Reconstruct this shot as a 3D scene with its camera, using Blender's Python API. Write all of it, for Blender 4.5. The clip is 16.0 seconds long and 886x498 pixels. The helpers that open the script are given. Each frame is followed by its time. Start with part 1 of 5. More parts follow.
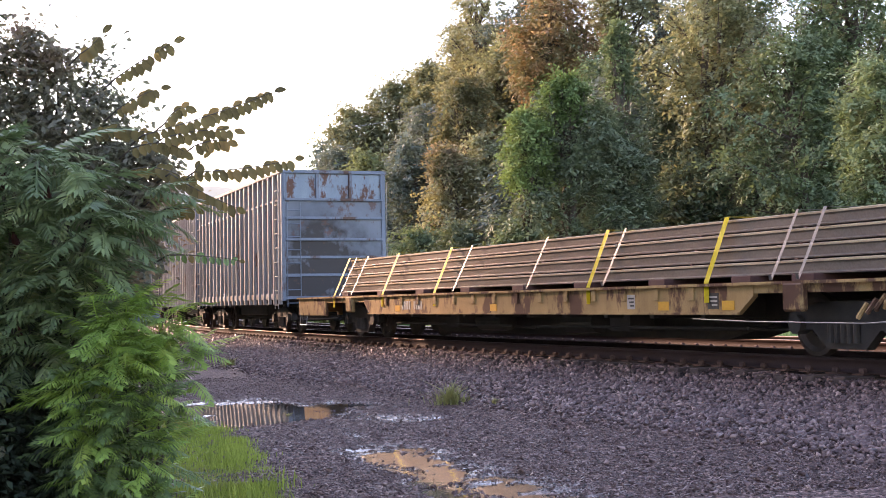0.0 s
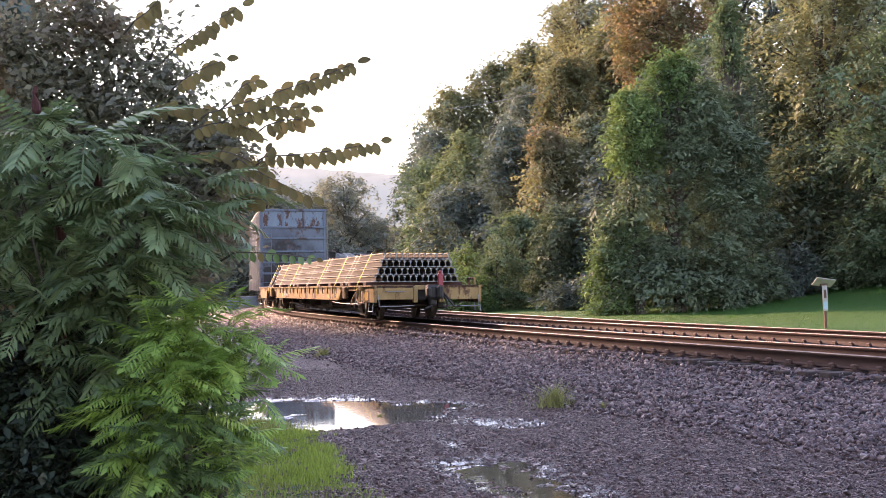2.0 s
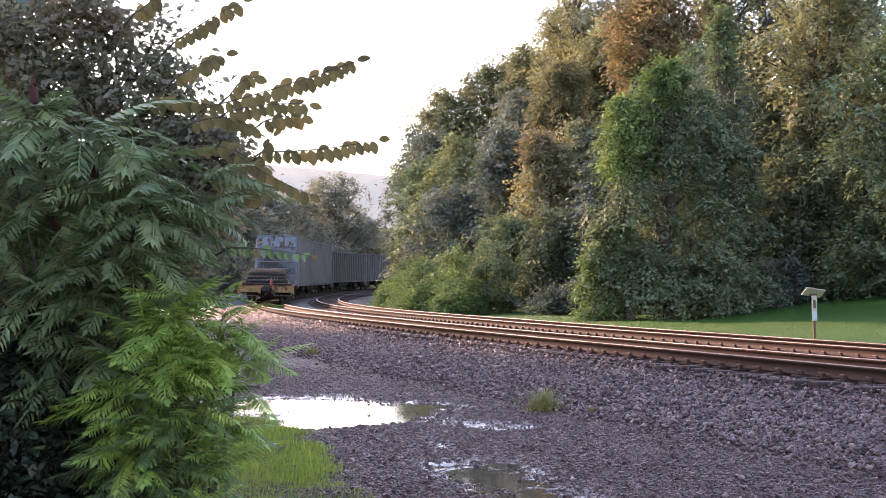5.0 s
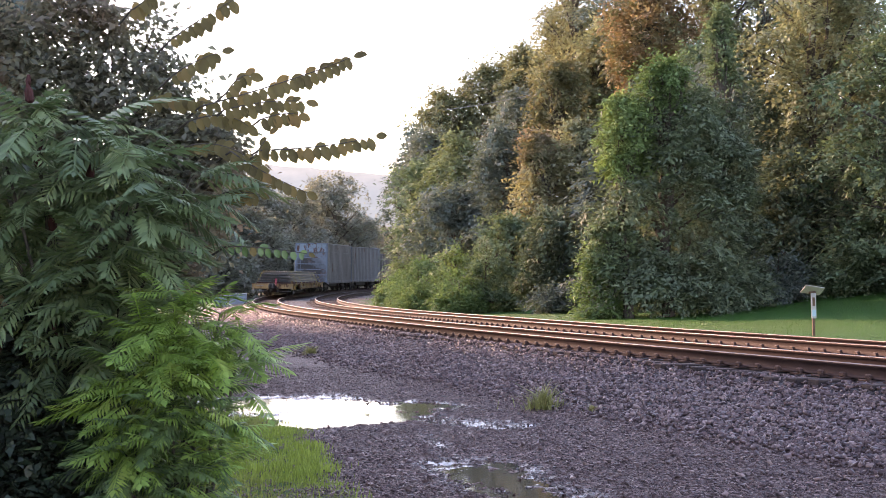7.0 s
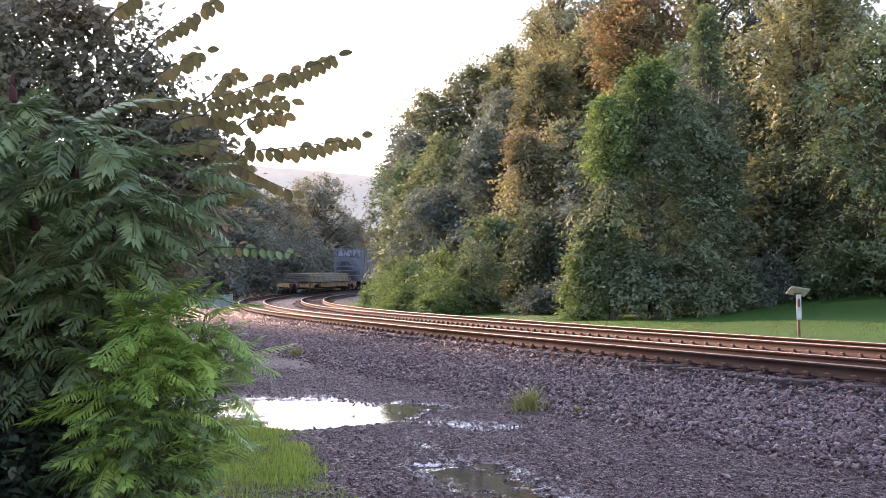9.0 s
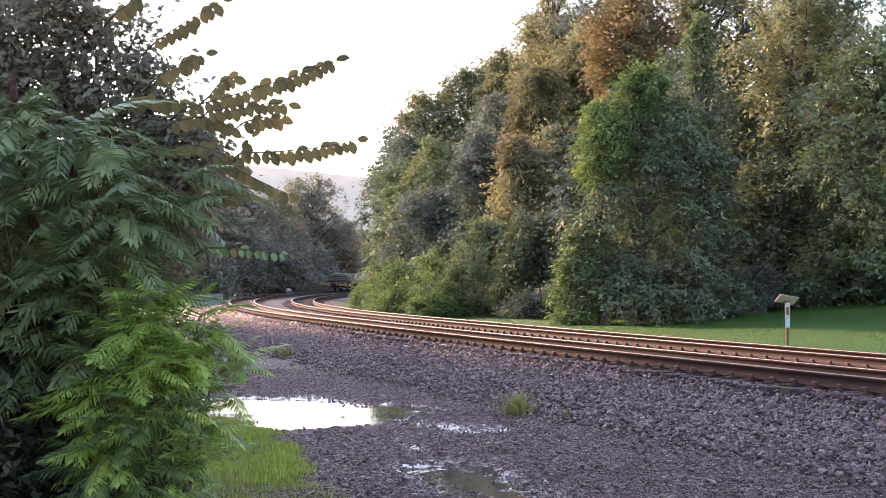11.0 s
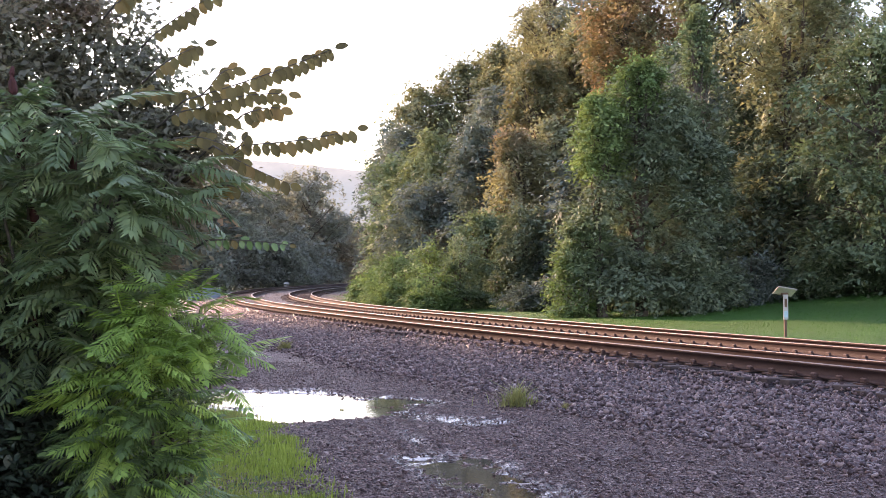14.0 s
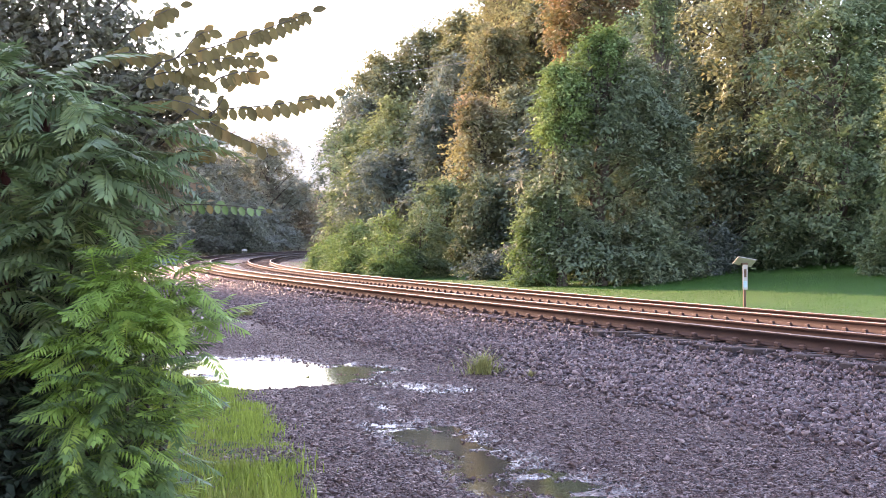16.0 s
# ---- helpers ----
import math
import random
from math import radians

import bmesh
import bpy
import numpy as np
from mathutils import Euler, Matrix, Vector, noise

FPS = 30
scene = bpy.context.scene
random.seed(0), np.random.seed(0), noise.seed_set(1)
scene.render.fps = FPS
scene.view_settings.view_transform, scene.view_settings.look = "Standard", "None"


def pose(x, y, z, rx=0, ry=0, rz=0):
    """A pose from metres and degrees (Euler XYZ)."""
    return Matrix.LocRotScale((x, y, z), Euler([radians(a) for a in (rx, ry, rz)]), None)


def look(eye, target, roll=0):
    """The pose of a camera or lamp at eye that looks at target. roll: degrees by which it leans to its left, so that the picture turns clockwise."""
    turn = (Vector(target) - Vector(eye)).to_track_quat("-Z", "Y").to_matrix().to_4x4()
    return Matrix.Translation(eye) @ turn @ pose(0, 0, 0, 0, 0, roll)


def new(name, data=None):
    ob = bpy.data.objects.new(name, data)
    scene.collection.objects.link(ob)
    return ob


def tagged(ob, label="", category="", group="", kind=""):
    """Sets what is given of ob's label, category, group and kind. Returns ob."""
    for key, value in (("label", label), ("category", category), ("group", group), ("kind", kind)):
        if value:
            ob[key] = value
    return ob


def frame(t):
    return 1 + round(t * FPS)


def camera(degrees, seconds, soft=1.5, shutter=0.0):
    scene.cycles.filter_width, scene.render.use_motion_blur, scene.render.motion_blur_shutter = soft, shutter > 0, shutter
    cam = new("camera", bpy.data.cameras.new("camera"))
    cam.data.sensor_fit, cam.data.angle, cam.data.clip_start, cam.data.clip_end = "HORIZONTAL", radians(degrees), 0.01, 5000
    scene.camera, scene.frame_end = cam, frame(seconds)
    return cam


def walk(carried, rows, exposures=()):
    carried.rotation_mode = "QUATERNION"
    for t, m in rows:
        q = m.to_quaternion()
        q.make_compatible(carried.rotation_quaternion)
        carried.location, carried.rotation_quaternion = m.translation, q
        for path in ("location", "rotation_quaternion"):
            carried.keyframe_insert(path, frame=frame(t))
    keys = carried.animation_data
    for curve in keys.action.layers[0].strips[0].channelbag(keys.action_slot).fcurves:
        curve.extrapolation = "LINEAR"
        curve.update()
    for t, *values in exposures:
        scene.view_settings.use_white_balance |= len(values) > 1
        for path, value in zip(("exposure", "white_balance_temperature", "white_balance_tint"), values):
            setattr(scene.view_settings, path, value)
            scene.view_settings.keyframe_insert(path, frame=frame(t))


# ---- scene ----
# Camera: held by hand beside the track, 1.97 m over the lot.  t, x, y, z, yaw, pitch, roll
def cam_pose(x, y, z, yaw, pitch, roll):
    a, b = radians(yaw), radians(pitch)
    way = Vector((-math.sin(a) * math.cos(b), math.cos(a) * math.cos(b), math.sin(b)))
    return look((x, y, z), Vector((x, y, z)) + way * 10, roll)


cam = camera(36.18, 16.0, soft=0.8)
PATH = [
    (0, 0.260, -1.680, 1.260, -0.87, 1.35, -3.13),
    (0.5, 0.260, -1.510, 1.280, 0.34, 1.43, -3.26),
    (1, 0.250, -0.880, 1.330, 1.77, 1.31, -3.18),
    (1.5, 0.221, -0.169, 1.400, 2.83, 0.96, -2.99),
    (2, 0.217, -0.165, 1.402, 3.36, 0.82, -2.70),
    (2.5, 0.217, -0.164, 1.403, 3.52, 0.85, -2.80),
    (3, 0.220, -0.177, 1.396, 3.27, 1.04, -2.40),
    (5.5, 0.177, -0.155, 1.383, 2.86, 0.86, -1.31),
    (6, 0.179, -0.140, 1.379, 2.74, 0.83, -1.22),
    (6.5, 0.177, -0.123, 1.382, 2.83, 0.84, -1.37),
    (7, 0.185, -0.119, 1.382, 2.89, 0.86, -1.62),
    (7.5, 0.191, -0.121, 1.380, 2.67, 0.90, -1.65),
    (8, 0.183, -0.116, 1.383, 2.65, 0.93, -1.68),
    (8.5, 0.185, -0.116, 1.380, 2.58, 0.93, -1.62),
    (9, 0.184, -0.101, 1.379, 2.30, 0.90, -1.60),
    (11.5, 0.171, -0.241, 1.390, 1.90, 1.07, -0.63),
    (12, 0.156, -0.161, 1.383, 1.94, 1.15, -0.78),
    (12.5, 0.151, -0.115, 1.377, 1.88, 1.17, -0.81),
    (13, 0.153, -0.140, 1.380, 1.85, 1.02, -0.80),
    (13.5, 0.157, -0.157, 1.376, 1.80, 0.75, -1.01),
    (14, 0.152, -0.207, 1.379, 1.80, 0.71, -0.87),
    (14.5, 0.134, -0.215, 1.373, 1.80, 0.77, -1.13),
    (15, 0.095, -0.264, 1.380, 0.81, 0.61, -1.27),
    (15.5, 0.014, -0.218, 1.381, 0.45, 0.26, -0.50),
    (16, 0.024, -0.174, 1.371, 0.03, -0.65, -0.43),
]
EXPOSURE = [(0, 2.28, 7250, 32), (1.5, 2.22, 7250, 33), (14.7, 2.22, 7250, 33), (15.2, 2.36, 7250, 33), (16, 2.8, 7250, 33)]
walk(cam, [(r[0], cam_pose(*r[1:])) for r in PATH], exposures=EXPOSURE)

# ---- light: low hazy sun ahead to the left ----
SUN_AZ, SUN_EL = 43.0, 21.0  # degrees left of the y axis, and up
world = bpy.data.worlds.new("sky")
scene.world = world
world.use_nodes = True
wn = world.node_tree.nodes
sky = wn.new("ShaderNodeTexSky")
sky.sky_type, sky.sun_disc = "NISHITA", False
sky.sun_elevation, sky.sun_rotation = radians(SUN_EL), radians(-SUN_AZ)
sky.air_density, sky.dust_density, sky.ozone_density = 1.0, 0.7, 1.0
wn["Background"].inputs["Strength"].default_value = 0.14
world.node_tree.links.new(sky.outputs[0], wn["Background"].inputs["Color"])
sun = new("sun", bpy.data.lights.new("sun", "SUN"))
sun.data.energy, sun.data.angle, sun.data.color = 2.7, radians(5.0), (1.0, 0.73, 0.5)
sa, se = radians(SUN_AZ), radians(SUN_EL)
to_sun = Vector((-math.sin(sa) * math.cos(se), math.cos(sa) * math.cos(se), math.sin(se)))
sun.matrix_world = look(to_sun * 300, (0, 0, 0))


# ---- materials ----
def base_mat(name, rough=0.7, metal=0.0, spec=0.5):
    m = bpy.data.materials.new(name)
    m.use_nodes = True
    b = m.node_tree.nodes["Principled BSDF"]
    b.inputs["Roughness"].default_value, b.inputs["Metallic"].default_value = rough, metal
    b.inputs["Specular IOR Level"].default_value = spec
    return m, m.node_tree, b


def coords(nt, kind="Object"):
    return nt.nodes.new("ShaderNodeTexCoord").outputs[kind]


def noise_node(nt, scale, detail=4, vec=None, rough=0.6, stretch=None):
    n = nt.nodes.new("ShaderNodeTexNoise")
    n.inputs["Scale"].default_value, n.inputs["Detail"].default_value, n.inputs["Roughness"].default_value = scale, detail, rough
    v = vec or coords(nt)
    if stretch:
        mp = nt.nodes.new("ShaderNodeMapping")
        mp.inputs["Scale"].default_value = stretch
        nt.links.new(v, mp.inputs["Vector"])
        v = mp.outputs[0]
    nt.links.new(v, n.inputs["Vector"])
    return n.outputs["Fac"]


def ramp(nt, fac, stops):
    r = nt.nodes.new("ShaderNodeValToRGB")
    while len(r.color_ramp.elements) < len(stops):
        r.color_ramp.elements.new(0.5)
    for e, (p, c) in zip(r.color_ramp.elements, stops):
        e.position, e.color = p, (*c, 1)
    nt.links.new(fac, r.inputs["Fac"])
    return r.outputs["Color"]


def mix(nt, fac, a, b, mode="MIX"):
    m = nt.nodes.new("ShaderNodeMix")
    m.data_type, m.blend_type = "RGBA", mode
    for sock, val in ((m.inputs[0], fac), (m.inputs[6], a), (m.inputs[7], b)):
        if isinstance(val, (int, float)):
            sock.default_value = val
        elif isinstance(val, tuple):
            sock.default_value = (*val, 1)
        else:
            nt.links.new(val, sock)
    return m.outputs[2]


def bump(nt, b, height, strength, dist):
    n = nt.nodes.new("ShaderNodeBump")
    n.inputs["Strength"].default_value, n.inputs["Distance"].default_value = strength, dist
    nt.links.new(height, n.inputs["Height"])
    nt.links.new(n.outputs[0], b.inputs["Normal"])


def weathered(name, lo, hi, scale=6, rough=0.7, metal=0.0, rust=None, rust_at=0.6, stretch=None, bump_m=0.002, fine=60):
    """Two-scale colour, optional rust patches, fine relief."""
    m, nt, b = base_mat(name, rough, metal)
    c = ramp(nt, noise_node(nt, scale, 5, stretch=stretch), [(0.3, lo), (0.7, hi)])
    c = mix(nt, 0.35, c, ramp(nt, noise_node(nt, fine, 3), [(0.3, tuple(v * 0.6 for v in lo)), (0.7, hi)]))
    if rust:
        f = ramp(nt, noise_node(nt, scale * 0.6, 8, rough=0.7, stretch=stretch), [(rust_at, (0, 0, 0)), (rust_at + 0.06, (1, 1, 1))])
        c = mix(nt, f, c, rust)
    nt.links.new(c, b.inputs["Base Color"])
    bump(nt, b, noise_node(nt, fine, 4), 0.5, bump_m)
    return m


def leaf_mat(name, dark, light, odd=None, odd_at=0.8, trans=0.35, rough=0.62, gloss=0.14, own=0.3):
    """Leaf colour that varies leaf by leaf and over the crown; lets light through."""
    m, nt, b = base_mat(name, rough, spec=gloss)
    isl = nt.nodes.new("ShaderNodeNewGeometry").outputs["Random Per Island"]
    c = ramp(nt, isl, [(0.0, tuple(v * 0.65 for v in dark)), (0.6, light), (1.0, tuple(v * 1.2 for v in light))])
    rnd = nt.nodes.new("ShaderNodeObjectInfo").outputs["Random"]
    c = mix(nt, own, c, ramp(nt, rnd, [(0.0, tuple(v * 0.7 for v in dark)), (0.75, light), (1.0, (light[0] * 1.5, light[1] * 1.1, light[2]))]))
    big = noise_node(nt, 0.7, 3, vec=coords(nt, "Object"))
    c = mix(nt, ramp(nt, big, [(0.35, (0, 0, 0)), (0.65, (0.35, 0.35, 0.35))]), c, tuple(v * 1.25 for v in light))
    if odd:
        f = ramp(nt, noise_node(nt, 0.45, 4), [(odd_at - 0.12, (0, 0, 0)), (odd_at + 0.1, (1, 1, 1))])
        c = mix(nt, f, c, odd)
    nt.links.new(c, b.inputs["Base Color"])
    t = nt.nodes.new("ShaderNodeBsdfTranslucent")
    nt.links.new(mix(nt, 1.0, c, (1.0, 1.0, 0.72), "MULTIPLY"), t.inputs["Color"])
    s = nt.nodes.new("ShaderNodeMixShader")
    s.inputs[0].default_value = trans
    nt.links.new(b.outputs[0], s.inputs[1])
    nt.links.new(t.outputs[0], s.inputs[2])
    nt.links.new(s.outputs[0], nt.nodes["Material Output"].inputs["Surface"])
    return m


M = {}
# blue raised in leaf_dark: haze over the hill put into the colour
M["leaf_dark"] = leaf_mat("leaf_dark", (0.060, 0.087, 0.079), (0.177, 0.222, 0.193), trans=0.25)
M["leaf_deep"] = leaf_mat("leaf_deep", (0.055, 0.082, 0.058), (0.165, 0.21, 0.135), trans=0.25)
M["leaf_mid"] = leaf_mat("leaf_mid", (0.066, 0.107, 0.062), (0.198, 0.267, 0.155), trans=0.28)
M["leaf_bright"] = leaf_mat("leaf_bright", (0.075, 0.140, 0.054), (0.190, 0.285, 0.118), trans=0.3)
M["leaf_olive"] = leaf_mat("leaf_olive", (0.108, 0.132, 0.082), (0.30, 0.318, 0.20), odd=(0.33, 0.272, 0.135), odd_at=0.68, trans=0.34)
M["leaf_orange"] = leaf_mat("leaf_orange", (0.160, 0.122, 0.078), (0.360, 0.250, 0.157), odd=(0.176, 0.193, 0.105), odd_at=0.52, trans=0.32)
M["leaf_yellow"] = leaf_mat("leaf_yellow", (0.126, 0.121, 0.069), (0.284, 0.252, 0.144), odd=(0.16, 0.18, 0.1), odd_at=0.55, trans=0.32)
M["leaf_sumac"] = leaf_mat("leaf_sumac", (0.072, 0.122, 0.066), (0.235, 0.325, 0.16), rough=0.33, gloss=0.45, own=0.5)
M["leaf_fresh"] = leaf_mat("leaf_fresh", (0.15, 0.27, 0.055), (0.33, 0.50, 0.125), rough=0.38, gloss=0.4, own=0.5)
M["leaf_purple"] = leaf_mat("leaf_purple", (0.115, 0.125, 0.108), (0.32, 0.31, 0.25), odd=(0.56, 0.31, 0.225), odd_at=0.6, trans=0.6)
M["grass"] = leaf_mat("grass", (0.19, 0.27, 0.05), (0.37, 0.45, 0.10), odd=(0.34, 0.31, 0.12), odd_at=0.62)
M["lawn_leaf"] = leaf_mat("lawn_leaf", (0.026, 0.088, 0.012), (0.054, 0.15, 0.021))
M["bark"] = weathered("bark", (0.05, 0.04, 0.03), (0.13, 0.11, 0.09), 5, 0.9, stretch=(1, 1, 0.3), bump_m=0.01, fine=30)
M["rust_rail"] = weathered("rust_rail", (0.045, 0.0275, 0.025), (0.074, 0.047, 0.042), 2, 0.75, bump_m=0.001, fine=80)
M["rust_rail"].node_tree.nodes["Principled BSDF"].inputs["Specular IOR Level"].default_value = 0.12
M["tie_wood"] = weathered("tie_wood", (0.035, 0.023, 0.02), (0.10, 0.068, 0.058), 5, 0.9, stretch=(0.3, 3, 3), bump_m=0.006)
M["red_fruit"] = weathered("red_fruit", (0.045, 0.008, 0.008), (0.085, 0.018, 0.016), 30, 0.8, bump_m=0.004, fine=200)

m, nt, b = base_mat("rail_top", 0.5, 1.0)
nt.links.new(ramp(nt, noise_node(nt, 3, 4), [(0.3, (0.15, 0.115, 0.10)), (0.7, (0.235, 0.19, 0.17))]), b.inputs["Base Color"])
M["rail_top"] = m

# stone: grey to mauve, stone by stone
m, nt, b = base_mat("ballast", 0.43, spec=0.42)
isl = nt.nodes.new("ShaderNodeNewGeometry").outputs["Random Per Island"]
c = ramp(nt, isl, [(0.0, (0.030, 0.0165, 0.0155)), (0.5, (0.128, 0.073, 0.065)), (0.92, (0.27, 0.168, 0.148)), (1.0, (0.5, 0.355, 0.30))])
c = mix(nt, 0.3, c, ramp(nt, noise_node(nt, 40, 3), [(0.3, (0.0386, 0.0225, 0.0225)), (0.7, (0.2189, 0.1375, 0.1313))]))
nt.links.new(c, b.inputs["Base Color"])
bump(nt, b, noise_node(nt, 90, 3), 0.35, 0.002)
M["ballast"] = m

m, nt, b = base_mat("wet_stone", 0.08, 0, 1.0)
nt.links.new(ramp(nt, nt.nodes.new("ShaderNodeNewGeometry").outputs["Random Per Island"], [(0.0, (0.012, 0.01, 0.012)), (1.0, (0.06, 0.052, 0.055))]), b.inputs["Base Color"])
M["wet_stone"] = m

m, nt, b = base_mat("water", 0.04, 0, 0.4)
b.inputs["Base Color"].default_value = (0.085, 0.068, 0.053, 1)
bump(nt, b, noise_node(nt, 7, 3), 0.06, 0.01)
M["water"] = m

# ground: lot gravel, ballast and lawn by masks laid on the sheet
m, nt, b = base_mat("ground", 0.6, spec=0.25)
at_lawn = nt.nodes.new("ShaderNodeAttribute")
at_lawn.attribute_name = "lawn"
at_bal = nt.nodes.new("ShaderNodeAttribute")
at_bal.attribute_name = "stony"
vor = nt.nodes.new("ShaderNodeTexVoronoi")
vor.inputs["Scale"].default_value = 34
nt.links.new(coords(nt), vor.inputs["Vector"])
vor2 = nt.nodes.new("ShaderNodeTexVoronoi")
vor2.inputs["Scale"].default_value = 16
nt.links.new(coords(nt), vor2.inputs["Vector"])
sep = nt.nodes.new("ShaderNodeSeparateColor")
nt.links.new(vor.outputs["Color"], sep.inputs[0])
sep2 = nt.nodes.new("ShaderNodeSeparateColor")
nt.links.new(vor2.outputs["Color"], sep2.inputs[0])
lot = ramp(nt, sep.outputs[0], [(0.0, (0.019, 0.0095, 0.0085)), (0.5, (0.108, 0.058, 0.051)), (0.85, (0.27, 0.165, 0.142)), (1.0, (0.52, 0.36, 0.31))])
lot = mix(nt, ramp(nt, noise_node(nt, 0.8, 5), [(0.42, (0, 0, 0)), (0.62, (0.45, 0.45, 0.45))]), lot, (0.09, 0.051, 0.045))
# ballast bed kept near black: shadow in the stones' gaps put into its colour
bal = ramp(nt, sep2.outputs[0], [(0.0, (0.008, 0.005, 0.005)), (0.6, (0.024, 0.016, 0.017)), (1.0, (0.09, 0.062, 0.062))])
law = ramp(nt, noise_node(nt, 1.2, 6, rough=0.7), [(0.3, (0.026, 0.092, 0.012)), (0.7, (0.05, 0.15, 0.02))])
law = mix(nt, ramp(nt, noise_node(nt, 0.12, 3), [(0.4, (0, 0, 0)), (0.65, (0.7, 0.7, 0.7))]), law, (0.052, 0.12, 0.018))
at_wet = nt.nodes.new("ShaderNodeAttribute")
at_wet.attribute_name = "wet"
at_wood = nt.nodes.new("ShaderNodeAttribute")
at_wood.attribute_name = "wood_floor"
c = mix(nt, at_bal.outputs["Fac"], lot, bal)
c = mix(nt, at_wet.outputs["Fac"], c, mix(nt, 1.0, c, (0.55, 0.53, 0.5), "MULTIPLY"))
c = mix(nt, at_lawn.outputs["Fac"], c, law)
c = mix(nt, at_wood.outputs["Fac"], c, ramp(nt, noise_node(nt, 2.0, 5), [(0.3, (0.03, 0.028, 0.018)), (0.7, (0.07, 0.07, 0.035))]))
nt.links.new(c, b.inputs["Base Color"])
hmix = mix(nt, at_bal.outputs["Fac"], vor.outputs["Distance"], vor2.outputs["Distance"])
inv = nt.nodes.new("ShaderNodeInvert")
nt.links.new(hmix, inv.inputs["Color"])
bump(nt, b, inv.outputs[0], 1.0, 0.04)
film = nt.nodes.new("ShaderNodeMath")  # broken film of water round the hollows
film.operation = "MULTIPLY"
nt.links.new(at_wet.outputs["Fac"], film.inputs[0])
nt.links.new(ramp(nt, noise_node(nt, 9, 3), [(0.40, (0, 0, 0)), (0.50, (1, 1, 1))]), film.inputs[1])
nt.links.new(ramp(nt, film.outputs[0], [(0.0, (1, 1, 1)), (0.6, (0.1, 0.1, 0.1))]), nt.nodes["Bump"].inputs["Strength"])
nt.links.new(ramp(nt, film.outputs[0], [(0.0, (0.22, 0.22, 0.22)), (0.6, (1, 1, 1))]), b.inputs["Specular IOR Level"])
nt.links.new(ramp(nt, film.outputs[0], [(0.0, (0.6, 0.6, 0.6)), (0.6, (0.08, 0.08, 0.08))]), b.inputs["Roughness"])
M["ground"] = m


# ---- building helpers ----
def fast_mesh(name, verts, faces, mats, smooth=False):
    """verts (n, 3), faces (m, k) with one k."""
    verts, faces = np.asarray(verts, np.float32), np.asarray(faces, np.int32)
    me = bpy.data.meshes.new(name)
    k = faces.shape[1]
    me.vertices.add(len(verts))
    me.vertices.foreach_set("co", verts.ravel())
    me.loops.add(faces.size)
    me.loops.foreach_set("vertex_index", faces.ravel())
    me.polygons.add(len(faces))
    me.polygons.foreach_set("loop_start", np.arange(0, faces.size, k, dtype=np.int32))
    if smooth:
        me.polygons.foreach_set("use_smooth", np.ones(len(faces), bool))
    me.update(calc_edges=True)
    for mm in mats if isinstance(mats, list) else [mats]:
        me.materials.append(M[mm])
    return me


def part(name, bm, material, parent, label="", smooth=False):
    me = bpy.data.meshes.new(name)
    bm.to_mesh(me)
    bm.free()
    for mm in material if isinstance(material, list) else [material]:
        me.materials.append(M[mm])
    if smooth:
        me.shade_smooth()
    ob = new(name, me)
    ob.parent = parent
    if label:
        ob["label"] = label
    return ob


def mesh_part(name, me, parent, label=""):
    ob = new(name, me)
    ob.parent = parent
    if label:
        ob["label"] = label
    return ob


def box(bm, x0, x1, y0, y1, z0, z1, bevel=0.0, mat=0):
    r = bmesh.ops.create_cube(bm, size=1, matrix=Matrix.LocRotScale(((x0 + x1) / 2, (y0 + y1) / 2, (z0 + z1) / 2), None, (abs(x1 - x0), abs(y1 - y0), abs(z1 - z0))))
    vs = r["verts"]
    fs = {f for v in vs for f in v.link_faces}
    for f in fs:
        f.material_index = mat
    if bevel:
        bmesh.ops.bevel(bm, geom=list({e for v in vs for e in v.link_edges}), offset=bevel, segments=1, affect="EDGES")


def tube(bm, pts, radii, sides=6, mat=0, cap=True):
    """A tapered tube through pts."""
    rings = []
    for i, p in enumerate(pts):
        p = Vector(p)
        d = Vector(pts[min(i + 1, len(pts) - 1)]) - Vector(pts[max(i - 1, 0)])
        q = d.to_track_quat("Z", "Y")
        r = radii[i] if hasattr(radii, "__len__") else radii
        rings.append([bm.verts.new(p + q @ Vector((math.cos(a) * r, math.sin(a) * r, 0))) for a in [2 * math.pi * k / sides for k in range(sides)]])
    for a, c_ in zip(rings, rings[1:]):
        for k in range(sides):
            bm.faces.new((a[k], a[(k + 1) % sides], c_[(k + 1) % sides], c_[k])).material_index = mat
    if cap:
        bm.faces.new(rings[0][::-1]).material_index = mat
        bm.faces.new(rings[-1]).material_index = mat


def thing(name, m, label, category, group="", kind=""):
    ob = new(name)
    ob.matrix_world = m
    return tagged(ob, label, category, group, kind)


# ---- the line of the railway: outer rail of the near track, s metres along it ----
STEP = 0.5
ARC = np.arange(-80, 420, STEP)
KURV = np.interp(ARC, [-30, -8, 15, 35, 55, 75, 95, 115, 140, 175, 200], [0, 0.0004, -0.0040, -0.00407, -0.00386, -0.00424, -0.00463, -0.00506, -0.00534, -0.0053, 0])
HEAD = np.concatenate([[0], np.cumsum(0.5 * (KURV[1:] + KURV[:-1]) * STEP)])
HEAD = HEAD - HEAD[160] + 1.97254
LX = np.concatenate([[0], np.cumsum(0.5 * (np.cos(HEAD[1:]) + np.cos(HEAD[:-1])) * STEP)])
LY = np.concatenate([[0], np.cumsum(0.5 * (np.sin(HEAD[1:]) + np.sin(HEAD[:-1])) * STEP)])
LX, LY = LX - LX[160] + 2.451, LY - LY[160] + 23.025
CANT, SPACING, LOWER = 0.064, 3.90, -0.14
LOT = -0.60


